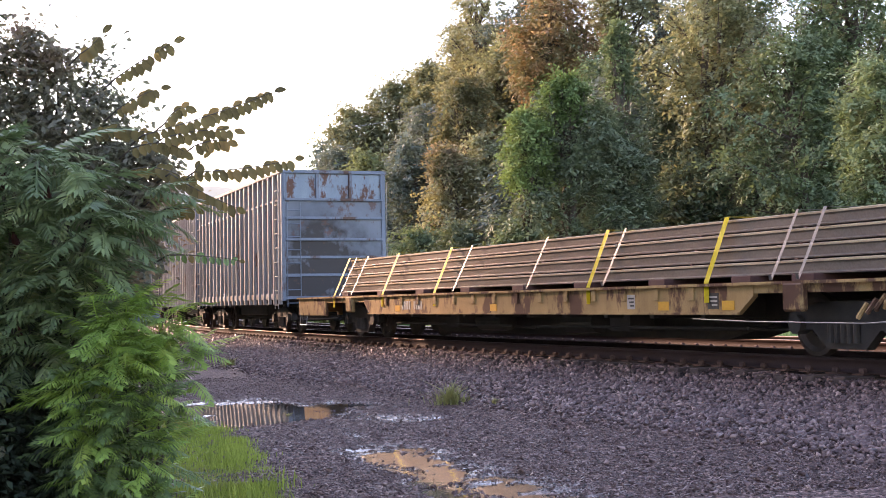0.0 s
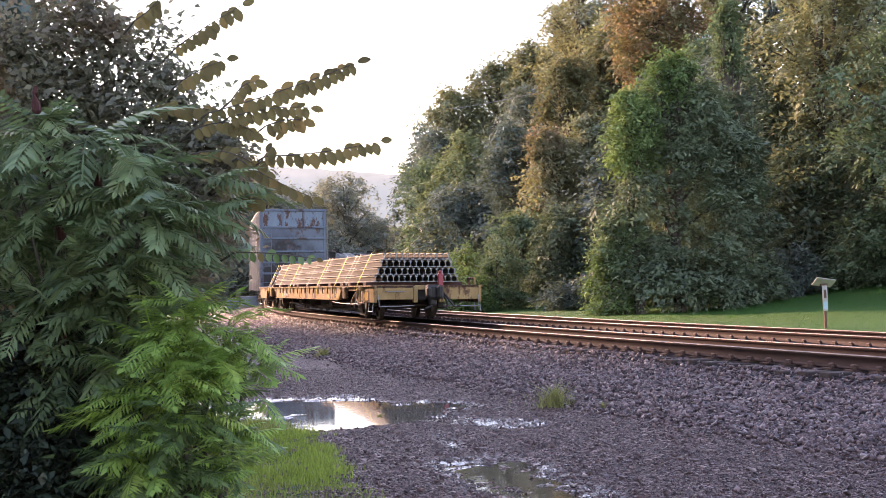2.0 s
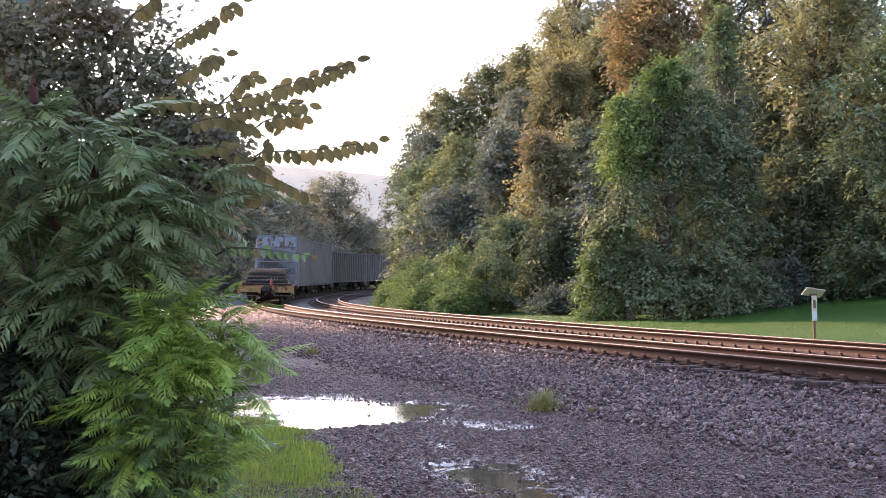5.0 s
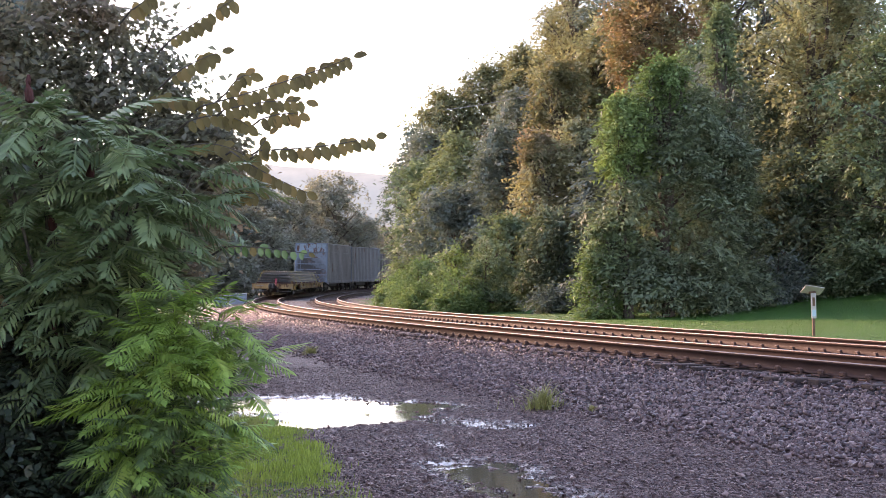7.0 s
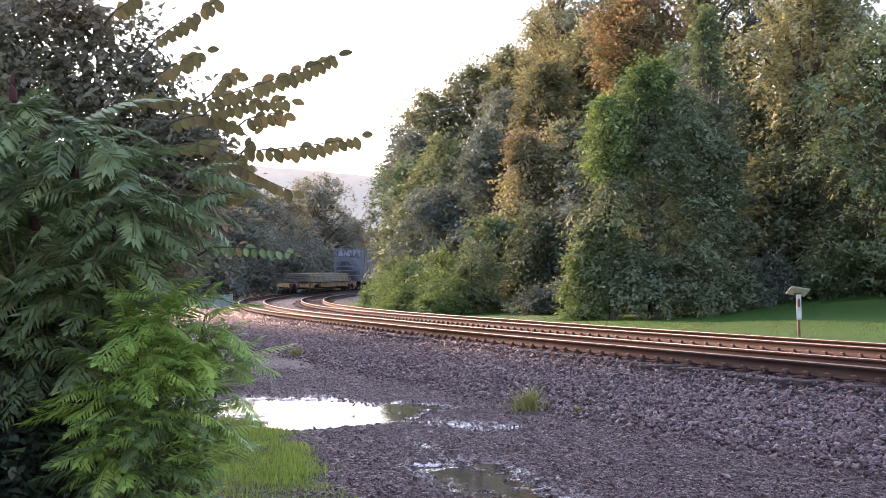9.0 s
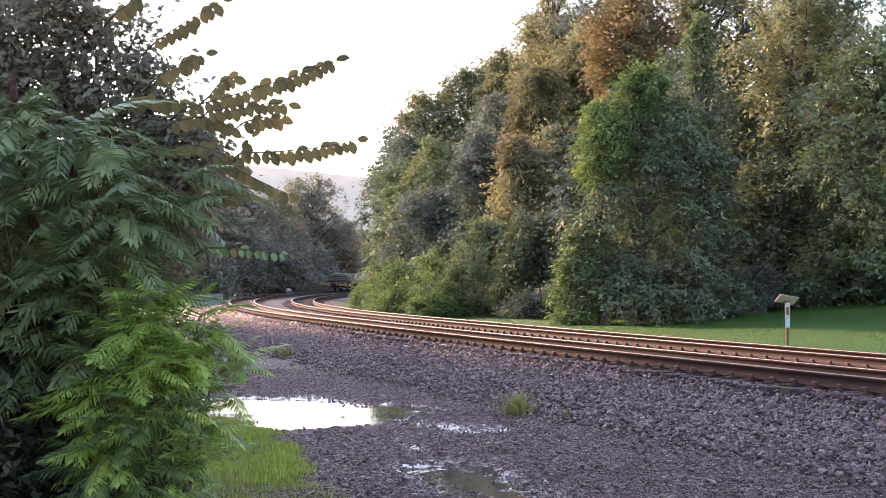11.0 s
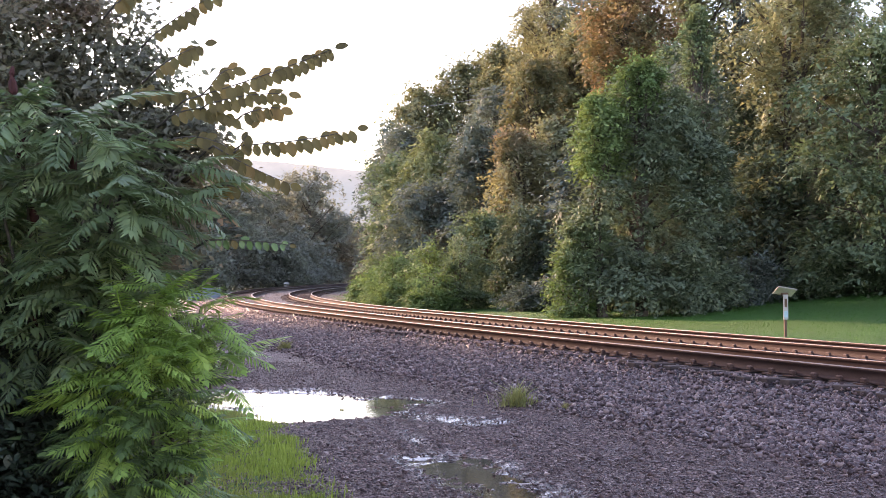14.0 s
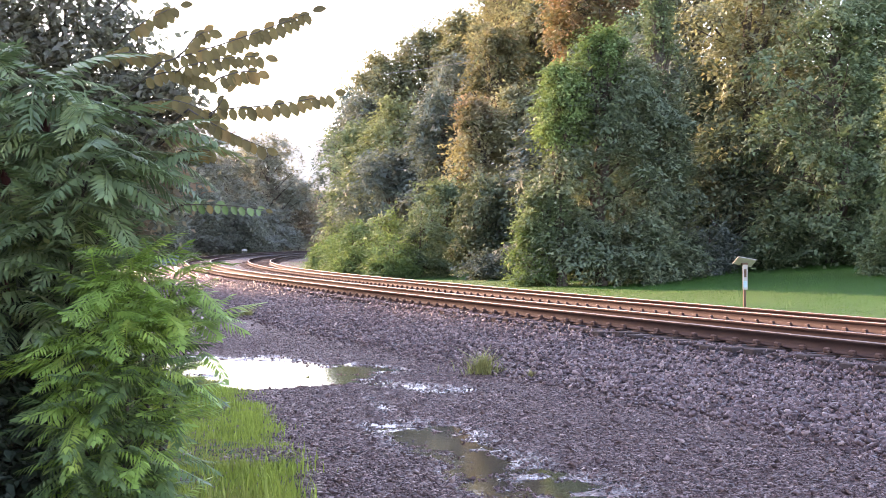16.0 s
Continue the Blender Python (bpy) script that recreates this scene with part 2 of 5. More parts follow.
def rail_z(s):
    return -0.0043 * np.clip(np.asarray(s) - 20, 0, 180)


def along(s, o, z=0.0):
    """The place s along the line, o to the right of the outer rail, z over its head."""
    h = np.interp(s, ARC, HEAD)
    return np.stack([np.interp(s, ARC, LX) + o * np.sin(h), np.interp(s, ARC, LY) - o * np.cos(h), rail_z(s) + z + 0 * h], -1)


def line_coords(x, y):
    """s and o of places on the plan."""
    x, y = np.asarray(x, float), np.asarray(y, float)
    s, o = np.zeros(x.size), np.zeros(x.size)
    for i in range(0, x.size, 8000):
        a, c_ = x.ravel()[i:i + 8000, None], y.ravel()[i:i + 8000, None]
        j = ((a - LX[None, ::4]) ** 2 + (c_ - LY[None, ::4]) ** 2).argmin(1) * 4
        dx, dy = a[:, 0] - LX[j], c_[:, 0] - LY[j]
        s[i:i + 8000] = ARC[j] + dx * np.cos(HEAD[j]) + dy * np.sin(HEAD[j])
        o[i:i + 8000] = dx * np.sin(HEAD[j]) - dy * np.cos(HEAD[j])
    return s.reshape(x.shape), o.reshape(x.shape)


def smooth(a, lo, hi):
    t = np.clip((a - lo) / (hi - lo), 0, 1)
    return t * t * (3 - 2 * t)


def value_noise(x, y, scale, seed):
    """Smooth random field on the plan, -1 to 1."""
    rng = np.random.default_rng(seed)
    g = rng.uniform(-1, 1, (64, 64))
    u, v = np.asarray(x) / scale, np.asarray(y) / scale
    i, j = np.floor(u).astype(int), np.floor(v).astype(int)
    fu, fv = u - i, v - j
    fu, fv = fu * fu * (3 - 2 * fu), fv * fv * (3 - 2 * fv)
    p = lambda a, c_: g[a % 64, c_ % 64]
    return (p(i, j) * (1 - fu) + p(i + 1, j) * fu) * (1 - fv) + (p(i, j + 1) * (1 - fu) + p(i + 1, j + 1) * fu) * fv


def capsule(x, y, x0, y0, x1, y1):
    """Distance from a stretch on the plan."""
    dx, dy = x1 - x0, y1 - y0
    t = np.clip(((x - x0) * dx + (y - y0) * dy) / (dx * dx + dy * dy), 0, 1)
    return np.hypot(x - x0 - t * dx, y - y0 - t * dy)


def basins(x, y):
    """How deep the hollows of the two puddles lie under the lot."""
    w = 0.22 * value_noise(x, y, 0.9, 5) + 0.16 * value_noise(x, y, 0.3, 6)
    a = np.minimum(capsule(x, y, -3.5, 20.7, -2.2, 18.5) - 0.95, capsule(x, y, -2.4, 20.5, -1.25, 19.7) - 0.3) + w
    c_ = np.minimum(capsule(x, y, -0.3, 13.7, 0.75, 10.6) - 0.17, capsule(x, y, 0.75, 10.6, 1.5, 8.6) - 0.24) + w * 0.45
    d = np.minimum(a, c_)
    edge = np.minimum(d, np.minimum(capsule(x, y, -1.5, 18.6, 0.0, 16.9) + 0.05, capsule(x, y, -0.9, 16.6, -0.6, 14.6) + 0.3) + w)
    rough = 1 + 0.4 * value_noise(x, y, 0.3, 16) + 0.35 * value_noise(x, y, 0.14, 17)
    return (0.045 * smooth(-d, -0.1, 0.3) + 0.027 * smooth(-edge, -0.55, -0.2)) * rough


def terrain(x, y):
    s, o = line_coords(x, y)
    near = LOT + 0 * o
    shoulder = np.interp(o, [-3.3, -2.9, -2.2, -1.1, -0.68, -0.5, 1.5, 2.1, 2.9, 3.3, SPACING, 5.4, 6.0, 7.6], [LOT, LOT + 0.05, LOT + 0.14, -0.375, -0.31, -0.232, -0.27, -0.32, -0.36, -0.37, -0.375, -0.44, -0.48, -0.82])
    start = np.where(y > 90, 9.0, 14 + np.clip(x - 2, 0, None) * 0.85)
    start = np.where(y > 90, 9.0 + 5 * (1 - smooth(y, 90, 100)), start)
    far = -0.82 + 0.06 * np.clip(np.minimum(x - 8, 16), 0, None) * smooth(y, 42, 60) + 0.34 * np.clip(o - start, 0, 55)
    z = np.where(o < -3.3, near, np.where(o > 7.6, far, shoulder))
    z = z + rail_z(s) * np.where(o > 40, 0, 1)
    lot = (o < -2.4) & (o > -30)
    fine = np.hypot(x, y - 16) < 40
    z = z + np.where(fine, 0.014 * value_noise(x, y, 0.35, 1) + 0.02 * value_noise(x, y, 1.7, 2) + 0.012 * value_noise(x, y, 0.13, 3), 0)
    z = z - np.where(lot, basins(x, y), 0)
    return z, s, o


def terrain_z(x, y):
    return float(terrain(np.array([x]), np.array([y]))[0][0])


def spaced(lo, a, c_, hi, fine_step, grow):
    """Even steps from a to c_, then ever longer ones out to lo and hi."""
    mid = list(np.arange(a, c_ + 1e-6, fine_step))
    left, right, st = [], [], fine_step
    v = a
    while v > lo:
        st *= grow
        v -= st
        left.append(max(v, lo))
    st, v = fine_step, c_
    while v < hi:
        st *= grow
        v += st
        right.append(min(v, hi))
    return np.array(left[::-1] + mid + right)


def build_ground():
    gx = spaced(-2500, -4.6, 4.0, 2500, 0.08, 1.075)
    gy = spaced(-2500, 9.8, 23.5, 3000, 0.08, 1.075)
    X, Y = np.meshgrid(gx, gy)
    z, s, o = terrain(X.ravel(), Y.ravel())
    far = np.hypot(X.ravel(), Y.ravel())
    z = np.where(far > 420, np.minimum(z, 30), z)
    n = len(gx)
    ii, jj = np.meshgrid(np.arange(n - 1), np.arange(len(gy) - 1))
    a = (jj * n + ii).ravel()
    me = fast_mesh("ground", np.stack([X.ravel(), Y.ravel(), z], 1), np.stack([a, a + 1, a + n + 1, a + n], 1), "ground", True)
    wob = 0.5 * value_noise(X.ravel(), Y.ravel(), 1.1, 8) + 0.25 * value_noise(X.ravel(), Y.ravel(), 0.4, 9)
    x, y = X.ravel(), Y.ravel()
    lawn = np.where(o > 0, smooth(o + wob, 6.6, 7.8), 0)
    edge = np.interp(y, [8, 11, 14, 17, 19, 24, 40, 80], [-1.08, -1.38, -1.85, -2.6, -3.4, -5.4, -9.5, -20])
    lawn = np.maximum(lawn, np.where(o < 0, smooth(edge - x + wob * 0.6, -0.1, 0.35), 0))
    stony = smooth(o + wob * 0.3, -3.2, -2.7) * (1 - smooth(o, 6.2, 7.0))
    wet = smooth(basins(x, y), 0.001, 0.02) * (o < -2.5) * np.clip(0.75 + wob, 0, 1)
    wood = smooth(z + 0.5 * wob, 0.4, 1.2) * (o > 9) + smooth(x + wob * 3, -16, -22) * (o < -6) * smooth(y, 95, 110)
    for nm, val in (("lawn", lawn), ("stony", stony), ("wet", wet), ("wood_floor", np.clip(wood, 0, 1))):
        at = me.attributes.new(nm, "FLOAT", "POINT")
        at.data.foreach_set("value", val.astype(np.float32))
    tagged(new("ground", me), "grey wet gravel lot, ballast bank and mown lawn", "ground", kind="structure")


build_ground()


def puddle(name, x0, x1, y0, y1, label):
    gx, gy = np.arange(x0, x1, 0.25), np.arange(y0, y1, 0.25)
    X, Y = np.meshgrid(gx, gy)
    n = len(gx)
    ii, jj = np.meshgrid(np.arange(n - 1), np.arange(len(gy) - 1))
    a = (jj * n + ii).ravel()
    me = fast_mesh(name, np.stack([X.ravel(), Y.ravel(), np.full(X.size, LOT - 0.031)], 1), np.stack([a, a + 1, a + n + 1, a + n], 1), "water", True)
    tagged(new(name, me), label, "puddle", kind="structure")


puddle("water_1", -6.0, 0.6, 16.8, 22.8, "still rainwater puddle mirroring the bright sky")
puddle("water_2", -1.4, 2.4, 8.5, 14.8, "narrow muddy puddle in a wheel rut")


# ---- tracks ----
HALF = [(0.028, 0.0), (0.036, -0.007), (0.037, -0.034), (0.011, -0.05), (0.009, -0.15), (0.03, -0.163), (0.075, -0.172), (0.075, -0.186)]
PROFILE = HALF + [(-a, c_) for a, c_ in HALF[::-1]]


def rail_mesh(name, o, z, s0, s1):
    ss = np.arange(s0, s1, 1.0)
    k = len(PROFILE)
    v = np.concatenate([along(ss, o + a, z + c_)[:, None] for a, c_ in PROFILE], 1).reshape(-1, 3)
    i, j = np.meshgrid(np.arange(len(ss) - 1), np.arange(k), indexing="ij")
    a = (i * k + j).ravel()
    c_ = (i * k + (j + 1) % k).ravel()
    me = fast_mesh(name, v, np.stack([a, c_, c_ + k, a + k], 1), ["rust_rail", "rail_top"])
    top = np.isin(np.tile(np.arange(k), len(ss) - 1), [k - 1, k - 2])
    me.polygons.foreach_set("material_index", top.astype(np.int32))
    return me


def tie_data():
    bm = bmesh.new()
    box(bm, -1.3, 1.3, -0.115, 0.115, -0.385, -0.205, 0.012)
    me = bpy.data.meshes.new("tie")
    bm.to_mesh(me)
    bm.free()
    me.materials.append(M["tie_wood"])
    return me


M["rust_plate"] = weathered("rust_plate", (0.05, 0.026, 0.021), (0.12, 0.062, 0.046), 9, 0.8)


def plate_data():
    bm = bmesh.new()
    box(bm, -0.19, 0.19, -0.1, 0.1, -0.205, -0.186)
    for sx in (-1, 1):
        box(bm, sx * 0.075, sx * 0.135, -0.055, 0.055, -0.187, -0.118, 0.016)
        box(bm, sx * 0.055, sx * 0.085, -0.03, 0.03, -0.172, -0.15)
        box(bm, sx * 0.13, sx * 0.155, -0.085, -0.06, -0.187, -0.15)
    me = bpy.data.meshes.new("tie_plate")
    bm.to_mesh(me)
    bm.free()
    me.materials.append(M["rust_plate"])
    return me


TIE, PLATE = tie_data(), plate_data()


def tie_pose(s, o, z, jit=0.0):
    p = along(np.array([s]), o, z)[0]
    h = math.degrees(float(np.interp(s, ARC, HEAD)))
    return pose(*p, 0, math.degrees(math.atan(CANT / 1.5)), h - 90 + jit)


def build_track(name, o, z, label, parts_to, seed):
    rng = random.Random(seed)
    tr = thing(name, Matrix(), label, "railway track", kind="structure")
    for k in (0, 1):
        mesh_part("rail", rail_mesh("rail", o + 1.5 * k, z - CANT * k, -60, 400), tr, "rust-brown steel rail with a polished head")
    s = -16.0
    vs, fs = [], []
    tv = np.array([v.co[:] for v in TIE.vertices])
    tf = [tuple(p.vertices) for p in TIE.polygons]
    while s < 190:
        m = tie_pose(s, o + 0.75 + rng.uniform(-0.07, 0.09), z - CANT / 2 - rng.uniform(0, 0.035), rng.uniform(-1.2, 1.2))
        if s < parts_to:
            t = mesh_part("tie", TIE, tr)
            t.matrix_basis = m
        else:
            fs += [tuple(i + len(vs) * 1 for i in f) for f in tf]
            vs += [m @ Vector(v) for v in tv]
        for k in ((0, 1) if s < 30 else (0,)):
            if s < parts_to:
                q = mesh_part("tie_plate", PLATE, tr)
                q.matrix_basis = tie_pose(s, o + 1.5 * k, z - CANT * k)
        s += 0.5 + rng.uniform(-0.03, 0.03)
    if vs:
        me = bpy.data.meshes.new("far_ties")
        me.from_pydata(vs, [], fs)
        me.materials.append(M["tie_wood"])
        tagged(mesh_part("far_ties", me, tr), kind="stuff")


build_track("track_near", 0.0, 0.0, "curved railway track on timber ties in grey ballast", 110, 3)
build_track("track_far", SPACING, LOWER, "second curved railway track of rust-brown rail", 80, 4)


# ---- loose stones ----
def stones(name, x, y, z, size, mat, seed, label, small=False):
    rng = np.random.default_rng(seed)
    n = len(x)
    if small:
        base = np.array([(1, 0, 0), (-1, 0, 0), (0, 1, 0), (0, -1, 0), (0, 0, 0.8), (0, 0, -0.8)])
    else:  # crushed block
        base = np.array([(a_, b_, c_) for a_ in (-0.72, 0.72) for b_ in (-0.72, 0.72) for c_ in (-0.72, 0.72)])
    v = base[None] * (1 + rng.uniform(-0.35, 0.35, (n, len(base), 1))) + rng.uniform(-0.25, 0.25, (n, len(base), 3))
    v *= size[:, None, None] * np.array([1.1, 0.8, 0.62])[None, None]
    turn = rng.uniform(0, np.pi, n)
    q = np.stack([np.cos(turn), rng.normal(0, 0.3, n), rng.normal(0, 0.3, n), np.sin(turn)], 1)
    if small and mat == "wet_stone":  # bedded flat
        turn = rng.uniform(0, np.pi, n)
        q = np.stack([np.cos(turn), rng.normal(0, 0.07, n), rng.normal(0, 0.07, n), np.sin(turn)], 1)
    q /= np.linalg.norm(q, axis=1)[:, None]
    w, a, b_, c_ = q.T
    R = np.stack([np.stack([1 - 2 * (b_ * b_ + c_ * c_), 2 * (a * b_ - c_ * w), 2 * (a * c_ + b_ * w)], 1), np.stack([2 * (a * b_ + c_ * w), 1 - 2 * (a * a + c_ * c_), 2 * (b_ * c_ - a * w)], 1), np.stack([2 * (a * c_ - b_ * w), 2 * (b_ * c_ + a * w), 1 - 2 * (a * a + b_ * b_)], 1)], 1)
    v = np.einsum("nij,nkj->nki", R, v) + np.stack([x, y, z], 1)[:, None]
    if small:
        v = v[:, [0, 2, 3, 4]]
        v[:, 3, 2] = z + (v[:, 3, 2] - z) * 0.8
        f = np.array([(0, 1, 3), (1, 2, 3), (2, 0, 3), (0, 2, 1)])
        f = (f[None] + 4 * np.arange(n)[:, None, None]).reshape(-1, 3)
        return tagged(new(name, fast_mesh(name, v.reshape(-1, 3), f, mat)), label, "stones", kind="stuff")
    f = np.array([(0, 1, 3, 2), (4, 6, 7, 5), (0, 4, 5, 1), (2, 3, 7, 6), (0, 2, 6, 4), (1, 5, 7, 3)])
    f = (f[None] + 8 * np.arange(n)[:, None, None]).reshape(-1, 4)
    me = fast_mesh(name, v.reshape(-1, 3), f, mat)
    return tagged(new(name, me), label, "stones", kind="stuff")


rng = np.random.default_rng(11)
n = 50000
ss = -14 + 70 * rng.random(n) ** 1.75
oo = -0.2 - 2.95 * rng.random(n) ** 0.85 + rng.normal(0, 0.14, n) - 0.35 * (rng.random(n) > 0.9) * rng.random(n)
oo = np.minimum(oo, -0.12)
p = along(ss, oo)
z, _, _ = terrain(p[:, 0], p[:, 1])
stones("ballast_stones", p[:, 0], p[:, 1], z + 0.012, rng.uniform(0.015, 0.04, n) * (1 + ss.clip(0) / 45), "ballast", 12, "grey and mauve crushed ballast stones on the track bank")
n = 5000
ss, oo = -14 + 60 * rng.random(n) ** 1.4, rng.uniform(2.0, 5.9, n)
p = along(ss, oo)
z, _, _ = terrain(p[:, 0], p[:, 1])
stones("ballast_stones", p[:, 0], p[:, 1], z + 0.005, rng.uniform(0.025, 0.05, n), "ballast", 13, "grey crushed ballast stones between the tracks")
n = 80000
yy = 9.3 + 19 * rng.random(n) ** 1.25
xx = rng.uniform(-4.0, 5.5, n) * (0.5 + yy / 30)
_, _, o_ = terrain(xx, yy)
keep = (o_ < -2.9) & (basins(xx, yy) < 0.024)
xx, yy = xx[keep], yy[keep]
z, _, _ = terrain(xx, yy)
stones("lot_gravel", xx, yy, z + 0.003, rng.uniform(0.012, 0.03, len(xx)) * (1 + 0.9 * (rng.random(len(xx)) > 0.93)), "ballast", 14, "fine wet grey gravel of the lot", True)

n = 26000
xx, yy = rng.uniform(-5.5, 2.2, n), rng.uniform(9.3, 23.5, n)
dp = basins(xx, yy)
keep = (dp > 0.004) & (dp < 0.045) & (rng.random(n) < 0.55)
xx, yy = xx[keep], yy[keep]
z, _, _ = terrain(xx, yy)
stones("lot_gravel", xx, yy, z + 0.004, rng.uniform(0.012, 0.028, len(xx)), "wet_stone", 15, "wet pebbles at the rims of the puddles", True)


# ---- trees ----
def leaf_cloud(name, lobes, count, size, mat, seed, shell=0.16, droop=0.35, per=34, whole=False):
    """Small folded leaves in flat sprays that sit on the skins of many overlapping lobes."""
    rng = np.random.default_rng(seed)
    L = np.array(lobes, float)
    area = L[:, 3] * L[:, 4] + L[:, 3] * L[:, 5] + L[:, 4] * L[:, 5]
    nc = max(8, count // per)
    pick = rng.choice(len(L), nc, p=area / area.sum())
    d = rng.normal(size=(nc, 3))
    d[:, 2] += 0.3
    d /= np.linalg.norm(d, axis=1)[:, None]
    r = 1.0 - np.abs(rng.normal(0, shell, nc)).clip(0, 0.7) + rng.normal(0, 0.1, nc)
    C = L[pick, :3] + d * L[pick, 3:6] * r[:, None]
    rc = size * rng.uniform(1.8, 4.4, nc)
    # each spray: a drooping fan that reaches outward, its face turned up
    reach = d * np.array([1, 1, 0.35]) + rng.normal(0, 0.35, (nc, 3)) + np.array([0, 0, -droop])
    reach /= np.linalg.norm(reach, axis=1)[:, None]
    face = d * 0.45 + rng.normal(0, 0.2, (nc, 3)) + np.array([0, 0, 1.0])
    face -= reach * (face * reach).sum(1)[:, None]
    face /= np.linalg.norm(face, axis=1)[:, None]
    across = np.cross(face, reach)
    k = rng.integers(0, nc, count)
    u, v_, w_ = rng.normal(0, 0.7, count), rng.normal(0, 0.45, count), rng.normal(0, 0.11, count) - 0.12 * np.abs(rng.normal(0, 1, count))
    w_ = w_ - 0.16 * u * np.abs(u)
    P = C[k] + (reach[k] * u[:, None] + across[k] * v_[:, None] + face[k] * w_[:, None]) * rc[k][:, None]
    nrm = face[k] + rng.normal(0, 0.33, (count, 3))
    nrm /= np.linalg.norm(nrm, axis=1)[:, None]
    ax = reach[k] * 0.8 + across[k] * (np.sign(v_) * 0.6)[:, None] + rng.normal(0, 0.4, (count, 3)) + np.array([0, 0, -0.3 * droop])
    ax -= nrm * (ax * nrm).sum(1)[:, None]
    ax /= np.linalg.norm(ax, axis=1)[:, None]
    side = np.cross(nrm, ax)
    sz = size * rng.uniform(0.6, 1.4, count)[:, None]
    fold = nrm * sz * 0.16
    if not whole:  # far leaves: one triangle each
        V = np.stack([P - ax * sz * 0.5 + side * sz * 0.3, P - ax * sz * 0.4 - side * sz * 0.34, P + ax * sz * 0.6], 1).reshape(-1, 3)
        return fast_mesh(name, V, np.arange(3 * count).reshape(-1, 3), mat)
    V = np.stack([P - ax * sz * 0.5, P + side * sz * 0.32 + fold, P + ax * sz * 0.6, P - side * sz * 0.32 + fold], 1).reshape(-1, 3)
    return fast_mesh(name, V, np.arange(4 * count).reshape(-1, 4), mat)


def crown_lobes(w, h, base, seed, spread=0.5, n=22, top=0.35):
    """Lobes that fill an uneven crown of width w between heights base and h."""
    rng = random.Random(seed)
    out = []
    for i in range(n):
        t = (i + rng.random()) / n
        z = base + (h - base) * (0.06 + 0.86 * t)
        env = math.sqrt(max(0.05, 1 - ((t - (1 - top) * 0.55) / (0.62 + 0.1 * top)) ** 2))
        a = i * 2.4 + rng.uniform(-0.5, 0.5)
        q = w * spread * env * rng.uniform(0.4, 0.92)
        r = w * rng.uniform(0.08, 0.17)
        out.append((math.cos(a) * q, math.sin(a) * q, z, r * rng.uniform(0.9, 1.3), r * rng.uniform(0.9, 1.3), r * rng.uniform(0.75, 1.05)))
    if base < 0.12 * h:  # foliage down to the ground
        for k in range(9):
            a = k * 0.7 + rng.uniform(-0.2, 0.2)
            r = w * rng.uniform(0.12, 0.17)
            out.append((math.cos(a) * w * 0.33, math.sin(a) * w * 0.33, base + r * 0.7 + rng.uniform(0, 0.08) * h, r * 1.3, r * 1.3, r))
    out.append((0, 0, base + (h - base) * 0.5, w * 0.26, w * 0.26, (h - base) * 0.4))
    return out


def tree(x, y, w, top, crown_bottom, mat, leaf, count, seed, label, group="trees of the wooded hill", spread=0.5, n=44, shell=0.16, name="tree", category="tree", bare=0.0):
    g = terrain_z(x, y) - 0.05
    h = top - g
    base = max(crown_bottom - g, 0.02 * h)
    t = thing(name, pose(x, y, g, 0, 0, 0), label, category, group)
    rng = random.Random(seed)
    lobes = crown_lobes(w, h, base, seed, spread, n)
    bm = bmesh.new()
    r0 = 0.02 * h + 0.03
    bend = [rng.uniform(-0.04, 0.04) * h for _ in range(4)]
    tube(bm, [(0, 0, -0.3), (bend[0], bend[1], h * 0.3), (bend[2], bend[3], h * 0.6), (0, 0, h * 0.92)], [r0 * 1.3, r0, r0 * 0.6, r0 * 0.15], 7)
    for l in lobes[:-1:2]:
        z0 = max(0.15 * h, l[2] - rng.uniform(0.1, 0.25) * h)
        tube(bm, [(bend[0] * 0.8, bend[1] * 0.8, z0), (l[0] * 0.5, l[1] * 0.5, (z0 + l[2]) / 2), (l[0], l[1], l[2])], [r0 * 0.4, r0 * 0.25, r0 * 0.08], 5)
        for _ in range(2):
            tube(bm, [(l[0] * 0.6, l[1] * 0.6, z0 * 0.4 + l[2] * 0.6), (l[0] + rng.uniform(-1, 1) * l[3], l[1] + rng.uniform(-1, 1) * l[4], l[2] + rng.uniform(-0.4, 1) * l[5])], [r0 * 0.14, r0 * 0.04], 4)
    part("trunk", bm, "bark", t, "grey-brown trunk and limbs")
    mesh_part("crown", leaf_cloud("crown", lobes, int(count * 1.55), leaf * 0.86, mat, seed, shell), t)
    return t


